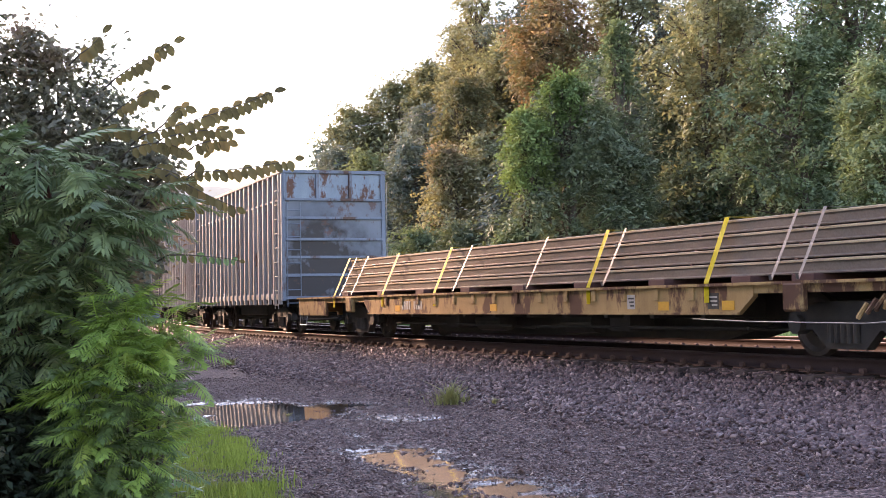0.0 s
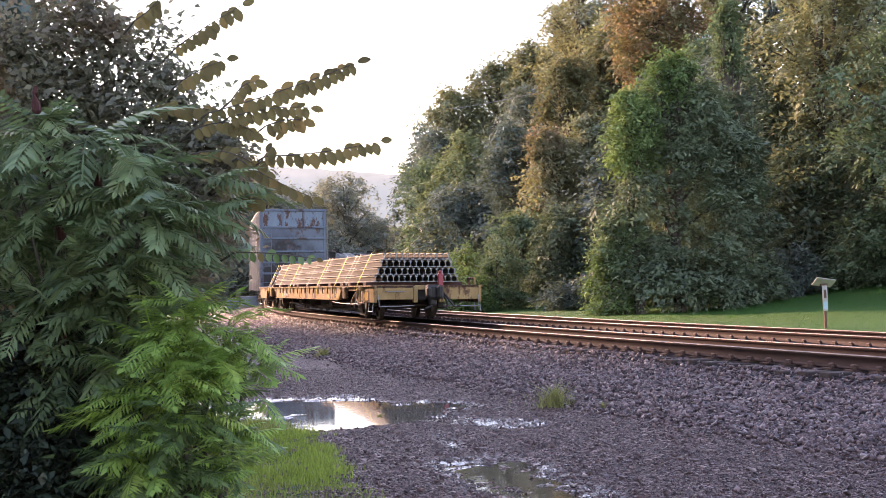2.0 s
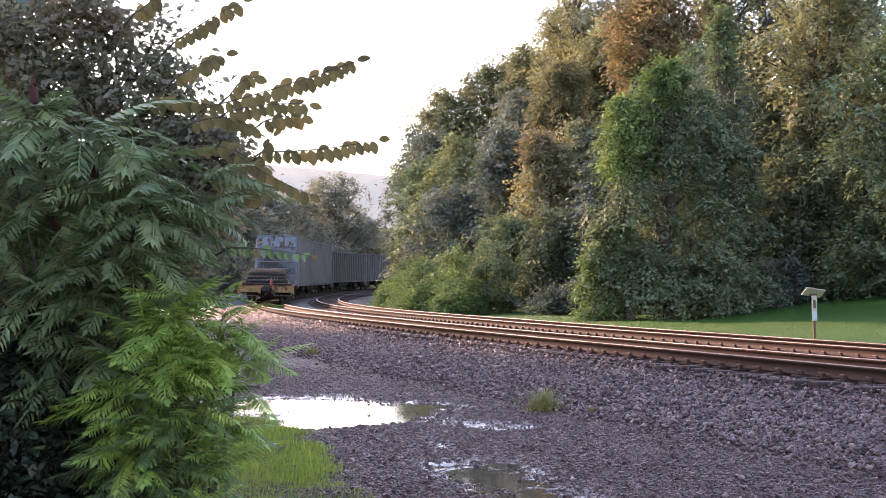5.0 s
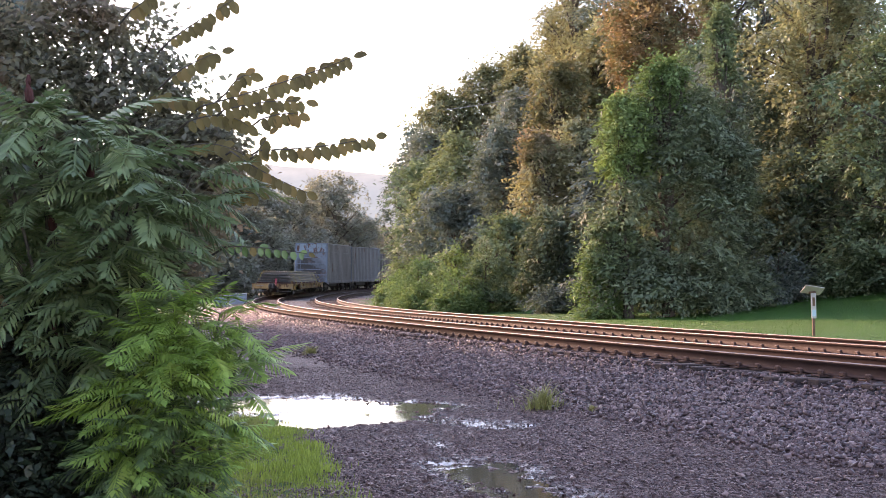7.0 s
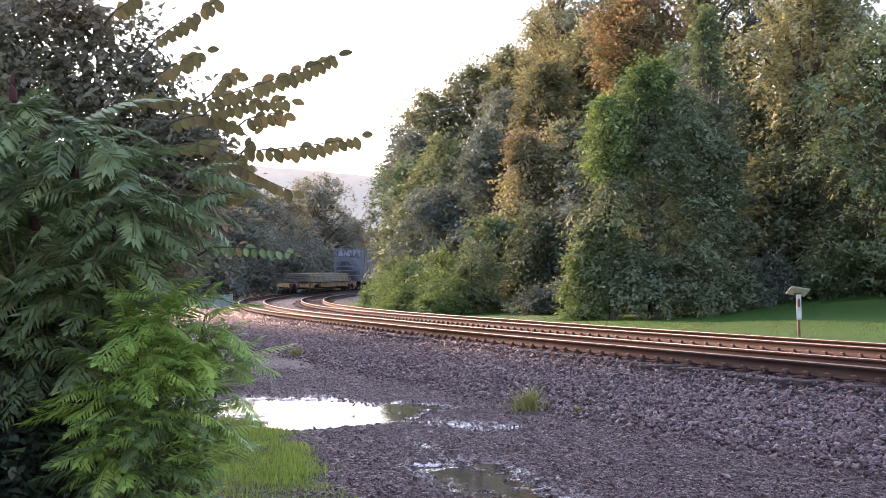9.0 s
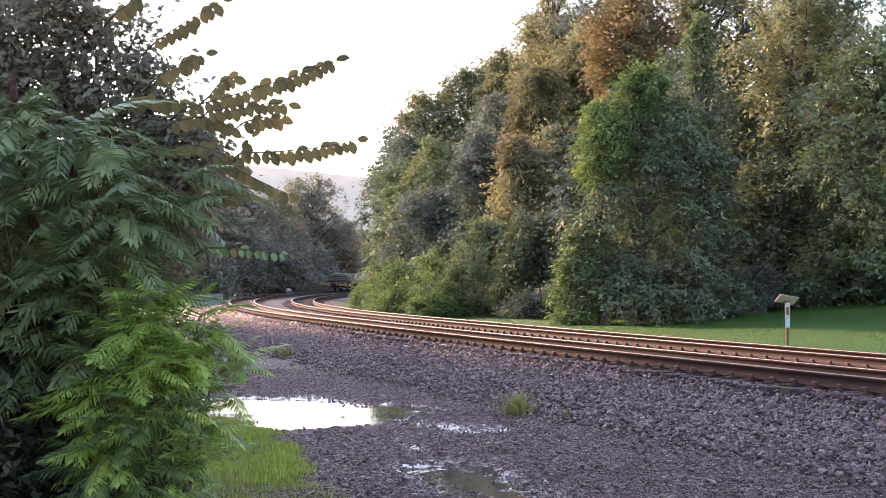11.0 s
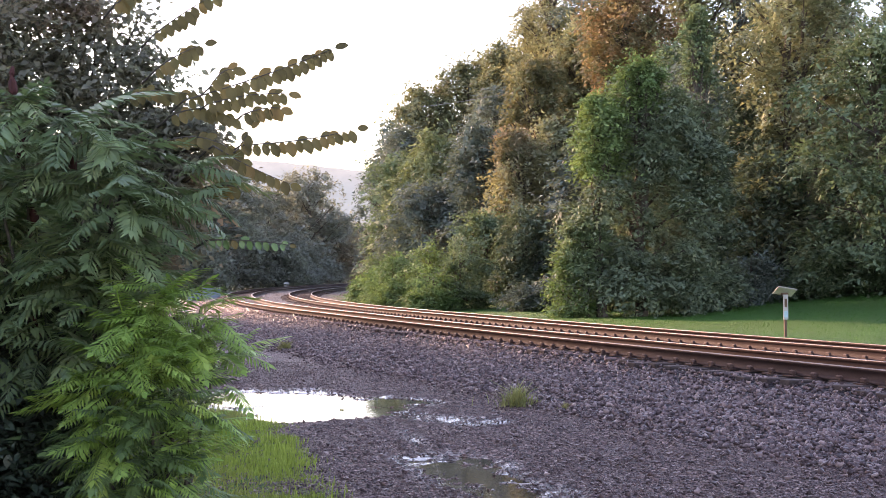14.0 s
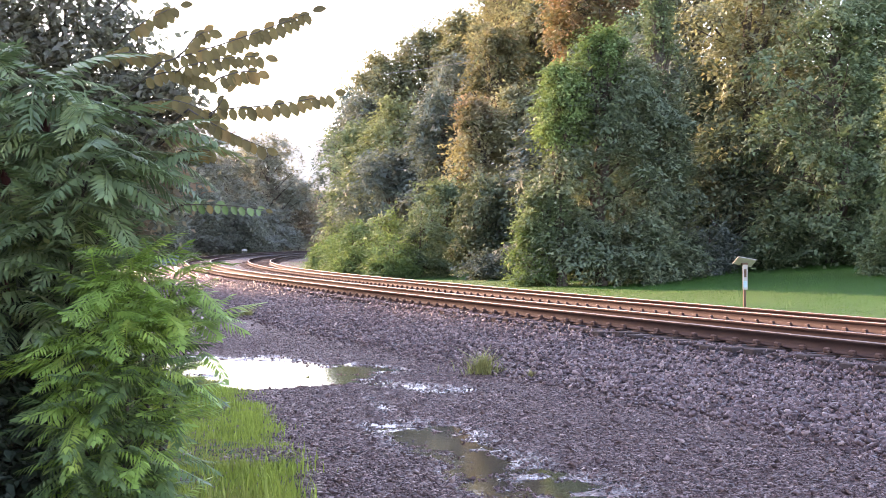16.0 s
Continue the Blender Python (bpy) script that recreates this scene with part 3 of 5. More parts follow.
TREES = [  # x, y, width, top, crown bottom, leaf, leaf size, leaves, label
    (6.8, 58.2, 6.7, 9.5, -0.9, "leaf_deep", 0.2, 40000, "dense dark green vine-draped tree at the lawn's edge"),
    (9.3, 60.3, 4.5, 9.3, -0.9, "leaf_deep", 0.2, 22000, "dense dark green tree beside the lawn"),
    (15.8, 68.1, 7.4, 17.5, 1.0, "leaf_olive", 0.26, 22000, "tall yellow-green tree on the hillside"),
    (17.9, 62.3, 7.0, 13.2, 0.2, "leaf_mid", 0.24, 20000, "tall dark green tree beside the lawn"),
    (13.6, 70.2, 4.6, 11.0, 0.3, "leaf_deep", 0.22, 11000, "dark green tree in shade"),
    (21.6, 64.3, 7.2, 17.0, 0.3, "leaf_mid", 0.26, 16000, "tall green tree on the hillside"),
    (9.8, 87.9, 7.6, 19.6, 12.6, "leaf_orange", 0.28, 13000, "tree turning orange on the hill"),
    (14.2, 90.0, 6.4, 22.5, 7.5, "leaf_olive", 0.3, 13000, "yellowing tree on the hill"),
    (7.2, 94.8, 6.0, 18.6, 9.5, "leaf_olive", 0.3, 12000, "olive-green tree with a brownish top on the hill"),
    (17.4, 92.1, 6.8, 24.0, 7.5, "leaf_dark", 0.3, 13000, "dark green tree on the hill"),
    (11.6, 80.5, 6.0, 14.6, 5.0, "leaf_mid", 0.28, 12000, "green tree on the slope"),
    (21.0, 84.0, 8.0, 23.0, 4.0, "leaf_olive", 0.3, 13000, "tall olive-green tree on the hill"),
    (6.2, 117.6, 8.0, 27.5, 14.0, "leaf_olive", 0.32, 7000, "thin-crowned tree against the sky"),
    (2.3, 79.8, 4.6, 9.3, 1.0, "leaf_olive", 0.26, 10000, "tree with yellowing top on the slope"),
    (0.1, 85.7, 5.8, 10.7, 0.0, "leaf_dark", 0.28, 12000, "dark green tree on the slope"),
    (-3.2, 99.6, 7.0, 11.6, 0.0, "leaf_mid", 0.3, 13000, "green tree above the track"),
    (-6.9, 111.5, 7.2, 10.8, -0.5, "leaf_mid", 0.32, 12000, "green tree beside the inner track"),
    (2.4, 73.9, 4.2, 4.6, -0.7, "leaf_deep", 0.22, 9000, "dark shaded small tree at the lawn"),
    (0.2, 77.9, 4.4, 4.4, -0.8, "leaf_mid", 0.22, 9000, "green small tree at the lawn"),
    (4.6, 81.9, 4.6, 10.8, 1.5, "leaf_olive", 0.26, 10000, "olive-green tree on the slope"),
    (5.9, 94.8, 5.4, 15.6, 5.5, "leaf_olive", 0.3, 10000, "yellow-green tree on the hill"),
    (-6.6, 117.5, 6.8, 14.3, 2.0, "leaf_dark", 0.32, 11000, "dark green tree on the hill"),
    (-9.0, 129.3, 6.4, 15.0, 1.0, "leaf_dark", 0.34, 10000, "dark green tree above the curve"),
    (-6.3, 131.4, 8.0, 19.4, 4.0, "leaf_olive", 0.38, 15000, "olive-green tree on the ridge"),
    (-1.4, 130.5, 8.4, 22.0, 7.0, "leaf_olive", 0.38, 16000, "olive-green tree on the ridge"),
    (2.6, 126.6, 7.8, 22.4, 9.0, "leaf_olive", 0.38, 16000, "olive-green tree on the ridge"),
    (5.4, 121.6, 7.0, 25.4, 9.0, "leaf_olive", 0.36, 13000, "olive and brown tree on the ridge"),
    (10.5, 112.0, 8.0, 28.0, 10.0, "leaf_dark", 0.34, 12000, "dark green tree on the ridge"),
    (24.5, 76.0, 8.0, 22.0, 3.0, "leaf_olive", 0.3, 12000, "tall olive-green tree on the hill"),
    (18.6, 79.0, 7.5, 22.5, 4.0, "leaf_mid", 0.3, 12000, "tall green tree on the hill"),
    (26.0, 66.0, 7.5, 17.0, 0.5, "leaf_mid", 0.28, 10000, "tall green tree beside the lawn"),
    (5.0, 56.6, 2.7, 8.6, 4.6, "leaf_bright", 0.17, 9000, "bright green climbing vine over the tree's shoulder"),
    (6.7, 57.0, 2.4, 9.9, 7.6, "leaf_bright", 0.17, 5000, "bright green vine shoots over the tree top"),
    (4.4, 56.9, 2.4, 3.6, 0.4, "leaf_mid", 0.17, 6000, "green climbing vine on the flank of the tree"),
    (10.5, 66.0, 1.4, 14.0, 9.8, "leaf_mid", 0.2, 3200, "tall trunk wrapped in green vine"),
    (3.4, 86.0, 4.2, 14.4, 9.8, "leaf_yellow", 0.24, 7000, "small tree turning yellow-orange on the slope"),
    (1.9, 79.0, 2.0, 9.3, 7.3, "leaf_orange", 0.22, 3000, "orange-tipped young tree on the slope"),
    (19.0, 52.0, 4.4, 9.4, 2.6, "leaf_mid", 0.2, 14000, "green leafy tree beside the lawn"),
    (8.0, 66.0, 6.5, 7.0, -0.5, "leaf_deep", 0.26, 9000, "dark shaded tree behind the lawn"),
    (14.0, 66.5, 5.0, 7.0, 0.0, "leaf_deep", 0.26, 8000, "dark shaded tree behind the lawn"),
    (6.0, 74.5, 6.0, 8.5, 0.0, "leaf_dark", 0.28, 9000, "dark shaded tree on the slope"),
    (-3.5, 90.0, 6.0, 7.0, 0.0, "leaf_dark", 0.28, 9000, "dark shaded tree on the slope"),
    (1.0, 103.0, 7.0, 15.5, 2.0, "leaf_dark", 0.3, 9000, "dark green tree on the hill"),
    (10.0, 101.0, 7.0, 21.0, 7.0, "leaf_dark", 0.32, 9000, "dark green tree on the hill"),
    (11.0, 72.5, 5.5, 12.0, 1.0, "leaf_dark", 0.26, 11000, "dark green tree in shade"),
]
for i, (x, y, w, top, cb, mt, leaf, cnt, lab) in enumerate(TREES):
    tree(x, y, w, top, cb, mt, leaf, cnt, 100 + i, lab)

# paler, greyer leaf for the far wood: haze put into its colour
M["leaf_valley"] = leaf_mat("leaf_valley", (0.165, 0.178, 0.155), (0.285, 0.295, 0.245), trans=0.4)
FAR_TREES = [
    (-36.8, 143.5, 10.5, 14.2, 0.0, "leaf_dark", 0.4, 9000), (-33.1, 150.6, 10.0, 13.6, 0.0, "leaf_dark", 0.4, 9000),
    (-30.6, 160.7, 10.0, 13.8, 0.0, "leaf_olive", 0.4, 9000), (-27.6, 172.8, 9.0, 12.6, 0.0, "leaf_dark", 0.4, 8000),
    (-23.4, 181.0, 9.8, 14.2, 3.0, "leaf_olive", 0.36, 7000), (-20.0, 187.0, 7.6, 8.8, -0.6, "leaf_dark", 0.4, 7000),
    (-29.0, 150.9, 8.6, 8.8, -0.4, "leaf_dark", 0.36, 8000), (-25.5, 168.1, 10.0, 6.0, -0.7, "leaf_dark", 0.36, 8000),
    (-17.4, 195.3, 7.0, 7.2, -0.8, "leaf_mid", 0.4, 7000), (-41.0, 138.0, 11.0, 14.0, 0.0, "leaf_dark", 0.4, 8000), (-22.5, 176.0, 7.0, 4.6, -0.8, "leaf_dark", 0.36, 6000),
    (-12.0, 200.0, 8.0, 7.0, -0.8, "leaf_mid", 0.4, 7000), (-30.0, 140.0, 7.0, 5.0, -0.8, "leaf_dark", 0.36, 6000), (-24.0, 156.0, 7.0, 4.5, -0.8, "leaf_dark", 0.36, 6000),
    (-33.0, 168.0, 10.0, 13.0, 0.0, "leaf_dark", 0.4, 7000), (-26.0, 186.0, 9.0, 11.0, 0.0, "leaf_dark", 0.4, 7000),
]
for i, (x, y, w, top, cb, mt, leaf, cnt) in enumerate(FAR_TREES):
    tree(x, y, w * 1.1, top, cb, "leaf_valley", leaf * 1.1, int(cnt * 1.3), 200 + i, "tree of the wood beyond the track curve, paled in place of haze", "wood beyond the curve")

SHRUBS = [
    (-5.6, 79.7, 3.4, 1.5, "leaf_bright"), (-5.1, 76.2, 3.8, 2.2, "leaf_bright"), (-3.0, 73.6, 3.9, 2.7, "leaf_bright"), (-1.1, 71.8, 3.6, 3.2, "leaf_mid"),
    (-4.9, 73.6, 2.9, 0.6, "leaf_bright"), (-2.6, 70.6, 3.2, 0.9, "leaf_bright"), (-7.2, 84.0, 3.0, 0.9, "leaf_bright"), (3.8, 57.2, 2.0, 2.6, "leaf_bright"),
    (12.4, 62.8, 3.2, 1.7, "leaf_dark"), (15.4, 62.6, 3.4, 2.0, "leaf_mid"), (18.8, 61.0, 3.2, 1.8, "leaf_mid"), (21.5, 60.0, 3.2, 1.9, "leaf_mid"), (18.2, 54.0, 2.8, 2.4, "leaf_mid"), (2.6, 66.8, 3.4, 0.5, "leaf_dark"), (5.5, 66.0, 4.0, 3.0, "leaf_dark"),
]
for i, (x, y, w, top, mt) in enumerate(SHRUBS):
    tree(x, y, w, top, -5, mt, 0.17, 5200, 300 + i, "leafy green shrub at the foot of the wooded hill", "shrubs along the inner track", n=12, name="shrub", category="shrub")


# ---- far ridge ----
def ridge():
    xs = np.linspace(-900, 500, 140)
    rng = np.random.default_rng(4)
    prof = np.interp(xs, [-900, -420, -230, -170, -100, -60, 60, 500], [112, 104, 88, 81, 73, 68, 60, 50]) + rng.normal(0, 0.7, len(xs)).cumsum() * 0.25 + rng.uniform(-0.8, 0.8, len(xs))
    v, f = [], []
    for i, (x, h) in enumerate(zip(xs, prof)):
        v += [(x, 900, -20), (x, 930, h * 0.6), (x, 980, h), (x, 1150, -20)]
    for i in range(len(xs) - 1):
        for k in range(3):
            f.append((4 * i + k, 4 * i + 4 + k, 4 * i + 5 + k, 4 * i + 1 + k))
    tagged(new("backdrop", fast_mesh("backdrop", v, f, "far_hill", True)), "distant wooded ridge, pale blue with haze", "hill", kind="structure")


# distance haze put into the ridge's pale colour, plus a faint glow
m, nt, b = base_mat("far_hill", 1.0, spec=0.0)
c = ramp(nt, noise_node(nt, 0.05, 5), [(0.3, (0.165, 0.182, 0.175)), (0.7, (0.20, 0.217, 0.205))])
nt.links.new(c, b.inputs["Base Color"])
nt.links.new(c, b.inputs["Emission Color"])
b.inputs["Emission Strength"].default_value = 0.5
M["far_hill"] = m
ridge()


# ---- train ----
M["gon_paint"] = weathered("gon_paint", (0.11, 0.145, 0.20), (0.19, 0.24, 0.305), 1.3, 0.6, rust=(0.085, 0.045, 0.034), rust_at=0.54, stretch=(1, 1, 0.4))
M["gon_side"] = weathered("gon_side", (0.11, 0.116, 0.135), (0.205, 0.215, 0.24), 0.9, 0.6, rust=(0.12, 0.06, 0.042), rust_at=0.56, stretch=(1.5, 1.5, 0.25))
M["gon_worn"] = weathered("gon_worn", (0.16, 0.22, 0.29), (0.25, 0.325, 0.39), 2.0, 0.6, rust=(0.10, 0.04, 0.025), rust_at=0.515, stretch=(2.2, 2.2, 1.0))
M["gon_dark"] = weathered("gon_dark", (0.085, 0.079, 0.086), (0.145, 0.134, 0.142), 1.2, 0.65, rust=(0.09, 0.05, 0.035), rust_at=0.6)
m, nt, b = base_mat("soot", 0.65)
c = ramp(nt, noise_node(nt, 1.1, 5), [(0.3, (0.10, 0.125, 0.165)), (0.7, (0.175, 0.21, 0.255))])
gr = nt.nodes.new("ShaderNodeTexGradient")
gr.gradient_type = "SPHERICAL"
mp = nt.nodes.new("ShaderNodeMapping")
mp.inputs["Location"].default_value, mp.inputs["Scale"].default_value = (0, -0.15, -0.85), (0, 0.5, 0.5)
nt.links.new(coords(nt), mp.inputs["Vector"])
nt.links.new(mp.outputs[0], gr.inputs["Vector"])
f = nt.nodes.new("ShaderNodeMath")
f.operation = "MULTIPLY"
nt.links.new(gr.outputs["Fac"], f.inputs[0])
nt.links.new(ramp(nt, noise_node(nt, 1.8, 6), [(0.35, (0.4, 0.4, 0.4)), (0.6, (1.6, 1.6, 1.6))]), f.inputs[1])
c = mix(nt, ramp(nt, f.outputs[0], [(0.08, (0, 0, 0)), (0.5, (1, 1, 1))]), c, (0.035, 0.033, 0.035))
c = mix(nt, ramp(nt, noise_node(nt, 2.4, 8, rough=0.7), [(0.57, (0, 0, 0)), (0.65, (0.8, 0.8, 0.8))]), c, (0.11, 0.055, 0.04))
nt.links.new(c, b.inputs["Base Color"])
bump(nt, b, noise_node(nt, 40, 4), 0.4, 0.002)
M["soot"] = m
# side ribs paler than the panels: sunlight on them put into the colour
M["gon_rib"] = weathered("gon_rib", (0.19, 0.185, 0.19), (0.33, 0.32, 0.32), 1.4, 0.5, rust=(0.15, 0.075, 0.05), rust_at=0.6, stretch=(1.5, 1.5, 0.4))
M["chassis"] = weathered("chassis", (0.018, 0.016, 0.015), (0.05, 0.042, 0.036), 4, 0.75)
M["yellow_paint"] = weathered("yellow_paint", (0.25, 0.155, 0.07), (0.46, 0.30, 0.135), 2.6, 0.65, rust=(0.10, 0.05, 0.033), rust_at=0.505, stretch=(1, 1, 0.45))
M["orange_decal"] = weathered("orange_decal", (0.55, 0.27, 0.02), (0.7, 0.36, 0.03), 5, 0.5)
M["red_timber"] = weathered("red_timber", (0.065, 0.028, 0.024), (0.11, 0.05, 0.042), 5, 0.85)
M["black_panel"] = weathered("black_panel", (0.02, 0.02, 0.02), (0.04, 0.038, 0.036), 10, 0.6)
M["strap"] = weathered("strap", (0.66, 0.54, 0.010), (0.78, 0.66, 0.02), 10, 0.5)
M["steel_band"] = weathered("steel_band", (0.22, 0.21, 0.2), (0.32, 0.31, 0.3), 12, 0.45, metal=0.5)
M["new_rail"] = weathered("new_rail", (0.10, 0.082, 0.068), (0.20, 0.165, 0.138), 0.9, 0.42, stretch=(0.4, 3, 3), fine=40)
# paler rail heads: light on the stacked ledges put into the colour
M["rail_lit"] = weathered("rail_lit", (0.28, 0.215, 0.14), (0.45, 0.35, 0.235), 2.0, 0.38, stretch=(0.4, 3, 3), fine=40)
M["rail_end"] = weathered("rail_end", (0.16, 0.17, 0.17), (0.3, 0.31, 0.3), 12, 0.5, metal=0.3)
M["tank_black"] = weathered("tank_black", (0.012, 0.012, 0.013), (0.03, 0.03, 0.032), 1.5, 0.5)
M["red_marker"] = weathered("red_marker", (0.27, 0.03, 0.045), (0.38, 0.06, 0.075), 8, 0.5)
M["pale_paint"] = weathered("pale_paint", (0.3, 0.28, 0.25), (0.45, 0.43, 0.39), 6, 0.6)
M["wheel_steel"] = weathered("wheel_steel", (0.03, 0.022, 0.018), (0.08, 0.06, 0.05), 6, 0.6, metal=0.3)
for nm in ("strap", "new_rail", "rail_lit", "yellow_paint", "tank_black"):
    M[nm].node_tree.nodes["Principled BSDF"].inputs["Specular IOR Level"].default_value = 0.15
CARS, WHEELS = [], []


def lathe(bm, prof, axis="y", sides=24, mat=0):
    """Turn a profile of (along the axis, radius)."""
    rings = []
    for a, r in prof:
        ring = []
        for k in range(sides):
            t = 2 * math.pi * k / sides
            p = (r * math.cos(t), a, r * math.sin(t)) if axis == "y" else (a, r * math.cos(t), r * math.sin(t))
            ring.append(bm.verts.new(p))
        rings.append(ring)
    for a, c_ in zip(rings, rings[1:]):
        for k in range(sides):
            bm.faces.new((a[k], c_[k], c_[(k + 1) % sides], a[(k + 1) % sides])).material_index = mat
    bm.faces.new(rings[0])
    bm.faces.new(rings[-1][::-1])
    bmesh.ops.recalc_face_normals(bm, faces=bm.faces)


def truck(car, x, turning=True):
    """Two-axle truck: side frames with springs, bolster, two wheelsets."""
    for sy in (-1, 1):
        bm = bmesh.new()
        y = sy * 1.0
        prof = [(-1.12, 0.36), (-1.12, 0.56), (-0.45, 0.72), (0.45, 0.72), (1.12, 0.56), (1.12, 0.36), (0.62, 0.36), (0.36, 0.12), (-0.36, 0.12), (-0.62, 0.36)]
        a = [bm.verts.new((x + px_, y - 0.07, pz)) for px_, pz in prof]
        c_ = [bm.verts.new((x + px_, y + 0.07, pz)) for px_, pz in prof]
        bm.faces.new(a)
        bm.faces.new(c_[::-1])
        for k in range(len(prof)):
            bm.faces.new((a[k], a[(k + 1) % len(prof)], c_[(k + 1) % len(prof)], c_[k]))
        bmesh.ops.recalc_face_normals(bm, faces=bm.faces)
        for k in range(5):
            lathe_x = x - 0.24 + 0.12 * k
            tube(bm, [(lathe_x, y + sy * 0.1, 0.2), (lathe_x, y + sy * 0.1, 0.46)], 0.045, 8)
        for ex in (-0.89, 0.89):
            tube(bm, [(x + ex, y - 0.02 * sy, 0.43), (x + ex, y + 0.16 * sy, 0.43)], 0.13, 10)
        part("side_frame", bm, "chassis", car, "black cast truck side frame with springs")
    bm = bmesh.new()
    box(bm, x - 0.2, x + 0.2, -1.0, 1.0, 0.42, 0.74, 0.02)
    part("bolster", bm, "chassis", car)
    for ex in (-0.89, 0.89):
        bm = bmesh.new()
        for sy in (-1, 1):
            y0 = sy * 0.75
            lathe(bm, [(y0 - 0.07, 0.2), (y0 - 0.065, 0.36), (y0 - 0.065, 0.425), (y0 + 0.05, 0.418), (y0 + 0.055, 0.36), (y0 + 0.02, 0.3), (y0 + 0.02, 0.16), (y0 + 0.06, 0.12)] if sy > 0 else [(y0 - 0.06, 0.12), (y0 - 0.02, 0.16), (y0 - 0.02, 0.3), (y0 - 0.055, 0.36), (y0 - 0.05, 0.418), (y0 + 0.065, 0.425), (y0 + 0.065, 0.36), (y0 + 0.07, 0.2)])
        tube(bm, [(0, -0.98, 0), (0, 0.98, 0)], 0.085, 10)
        w = part("wheelset", bm, "wheel_steel", car, "pair of rusty steel wheels on an axle", smooth=False)
        w.matrix_basis = pose(x + ex, 0, 0.42)
        if turning:
            WHEELS.append((w, x + ex))


def coupler(car, x, sgn):
    bm = bmesh.new()
    box(bm, x, x + sgn * 0.45, -0.09, 0.09, 0.72, 0.9, 0.02)
    box(bm, x + sgn * 0.36, x + sgn * 0.7, -0.22, 0.2, 0.6, 1.0, 0.07)
    box(bm, x + sgn * 0.62, x + sgn * 0.88, -0.22, -0.05, 0.62, 0.98, 0.06)
    box(bm, x + sgn * 0.6, x + sgn * 0.78, 0.08, 0.22, 0.66, 0.94, 0.05)
    box(bm, x + sgn * 0.42, x + sgn * 0.6, -0.1, 0.1, 0.44, 0.64, 0.04)
    tube(bm, [(x + sgn * 0.5, 0.0, 0.6), (x + sgn * 0.55, 0.05, 0.42), (x + sgn * 0.5, 0.2, 0.36)], 0.035, 6)
    part("coupler", bm, "chassis", car, "dark cast steel coupler")


# -- flatcar with its load of rails
FL = 24.8
flat = thing("flatcar", Matrix(), "worn yellow flatcar with rust stains and a load deck", "flatcar", "train")
CARS.append((flat, -14.0, 8.7))
bm = bmesh.new()
box(bm, -FL / 2, FL / 2, -1.42, 1.42, 0.92, 0.98)
part("deck", bm, "red_timber", flat, "dark red-brown worn deck")
for sy in (-1, 1):
    bm = bmesh.new()
    y0, y1 = sy * 1.42, sy * 1.5
    prof = [(-7.4, 0.985), (-7.4, 0.8), (-7.05, 0.56), (7.05, 0.56), (7.4, 0.8), (7.4, 0.985)]
    a = [bm.verts.new((q, y0, z)) for q, z in prof]
    c_ = [bm.verts.new((q, y1, z)) for q, z in prof]
    bm.faces.new(a)
    bm.faces.new(c_[::-1])
    for k in range(len(prof)):
        bm.faces.new((a[k], a[(k + 1) % len(prof)], c_[(k + 1) % len(prof)], c_[k]))
    box(bm, -7.1, 7.1, sy * 1.5, sy * 1.54, 0.56, 0.59)
    box(bm, -FL / 2, FL / 2, sy * 1.5, sy * 1.56, 0.95, 0.99)
    bmesh.ops.recalc_face_normals(bm, faces=bm.faces)
    part("side_sill", bm, "yellow_paint", flat, "faded yellow side sill streaked with rust")
    for sx in (-1, 1):
        bm = bmesh.new()
        box(bm, sx * 10.2, sx * 12.4, sy * 1.42, sy * 1.5, 0.52, 0.985, 0.01)
        box(bm, sx * 7.4, sx * 10.2, sy * 1.42, sy * 1.48, 0.84, 0.985)
        box(bm, sx * 8.1, sx * 8.5, sy * 1.46, sy * 1.58, 0.6, 0.97, 0.03)
        part("end_sill_side", bm, "yellow_paint", flat)
    for k in range(14):
        bm = bmesh.new()
        xx = -6.0 + k * 0.92
        box(bm, xx - 0.06, xx + 0.06, sy * 1.5, sy * 1.535, 0.76, 0.95, 0.008)
        part("stake_pocket", bm, "yellow_paint", flat)
    for xx in (-6.85, -5.25, 0.5, 5.3):
        bm = bmesh.new()
        box(bm, xx - 0.14, xx + 0.14, sy * 1.502, sy * 1.507, 0.62, 0.75)
        part("decal", bm, "orange_decal", flat, "orange-yellow reflective patch")
    for k, w in enumerate((0.09, 0.07, 0.09, 0.09, 0.0, 0.06, 0.09, 0.09, 0.08)):
        if w:
            bm = bmesh.new()
            xx = 3.4 + 0.12 * k if sy < 0 else 5.0 - 0.13 * k
            box(bm, xx - w / 2, xx + w / 2, sy * 1.502, sy * 1.506, 0.66, 0.84)
            part("lettering_bar", bm, "pale_paint", flat)
    for xx, w, mt, lab in ((-6.5, 0.13, "black_panel", "small black stencil panel"), (-4.35, 0.11, "pale_paint", "small white paper placard")):
        bm = bmesh.new()
        box(bm, xx - w, xx + w, sy * 1.502, sy * 1.507, 0.64, 0.86)
        panel = part("placard", bm, mt, flat, lab)
        for k in range(3):
            bm = bmesh.new()
            box(bm, xx - w * 0.8, xx + w * (0.2 + 0.25 * k), sy * 1.5075, sy * 1.509, 0.68 + 0.055 * k, 0.705 + 0.055 * k)
            part("lettering_bar", bm, "pale_paint" if mt == "black_panel" else "black_panel", panel)
    bm = bmesh.new()
    box(bm, -11.6, -11.0, sy * 1.502, sy * 1.507, 0.58, 0.8)
    part("decal", bm, "orange_decal", flat, "orange-yellow reflective patch")
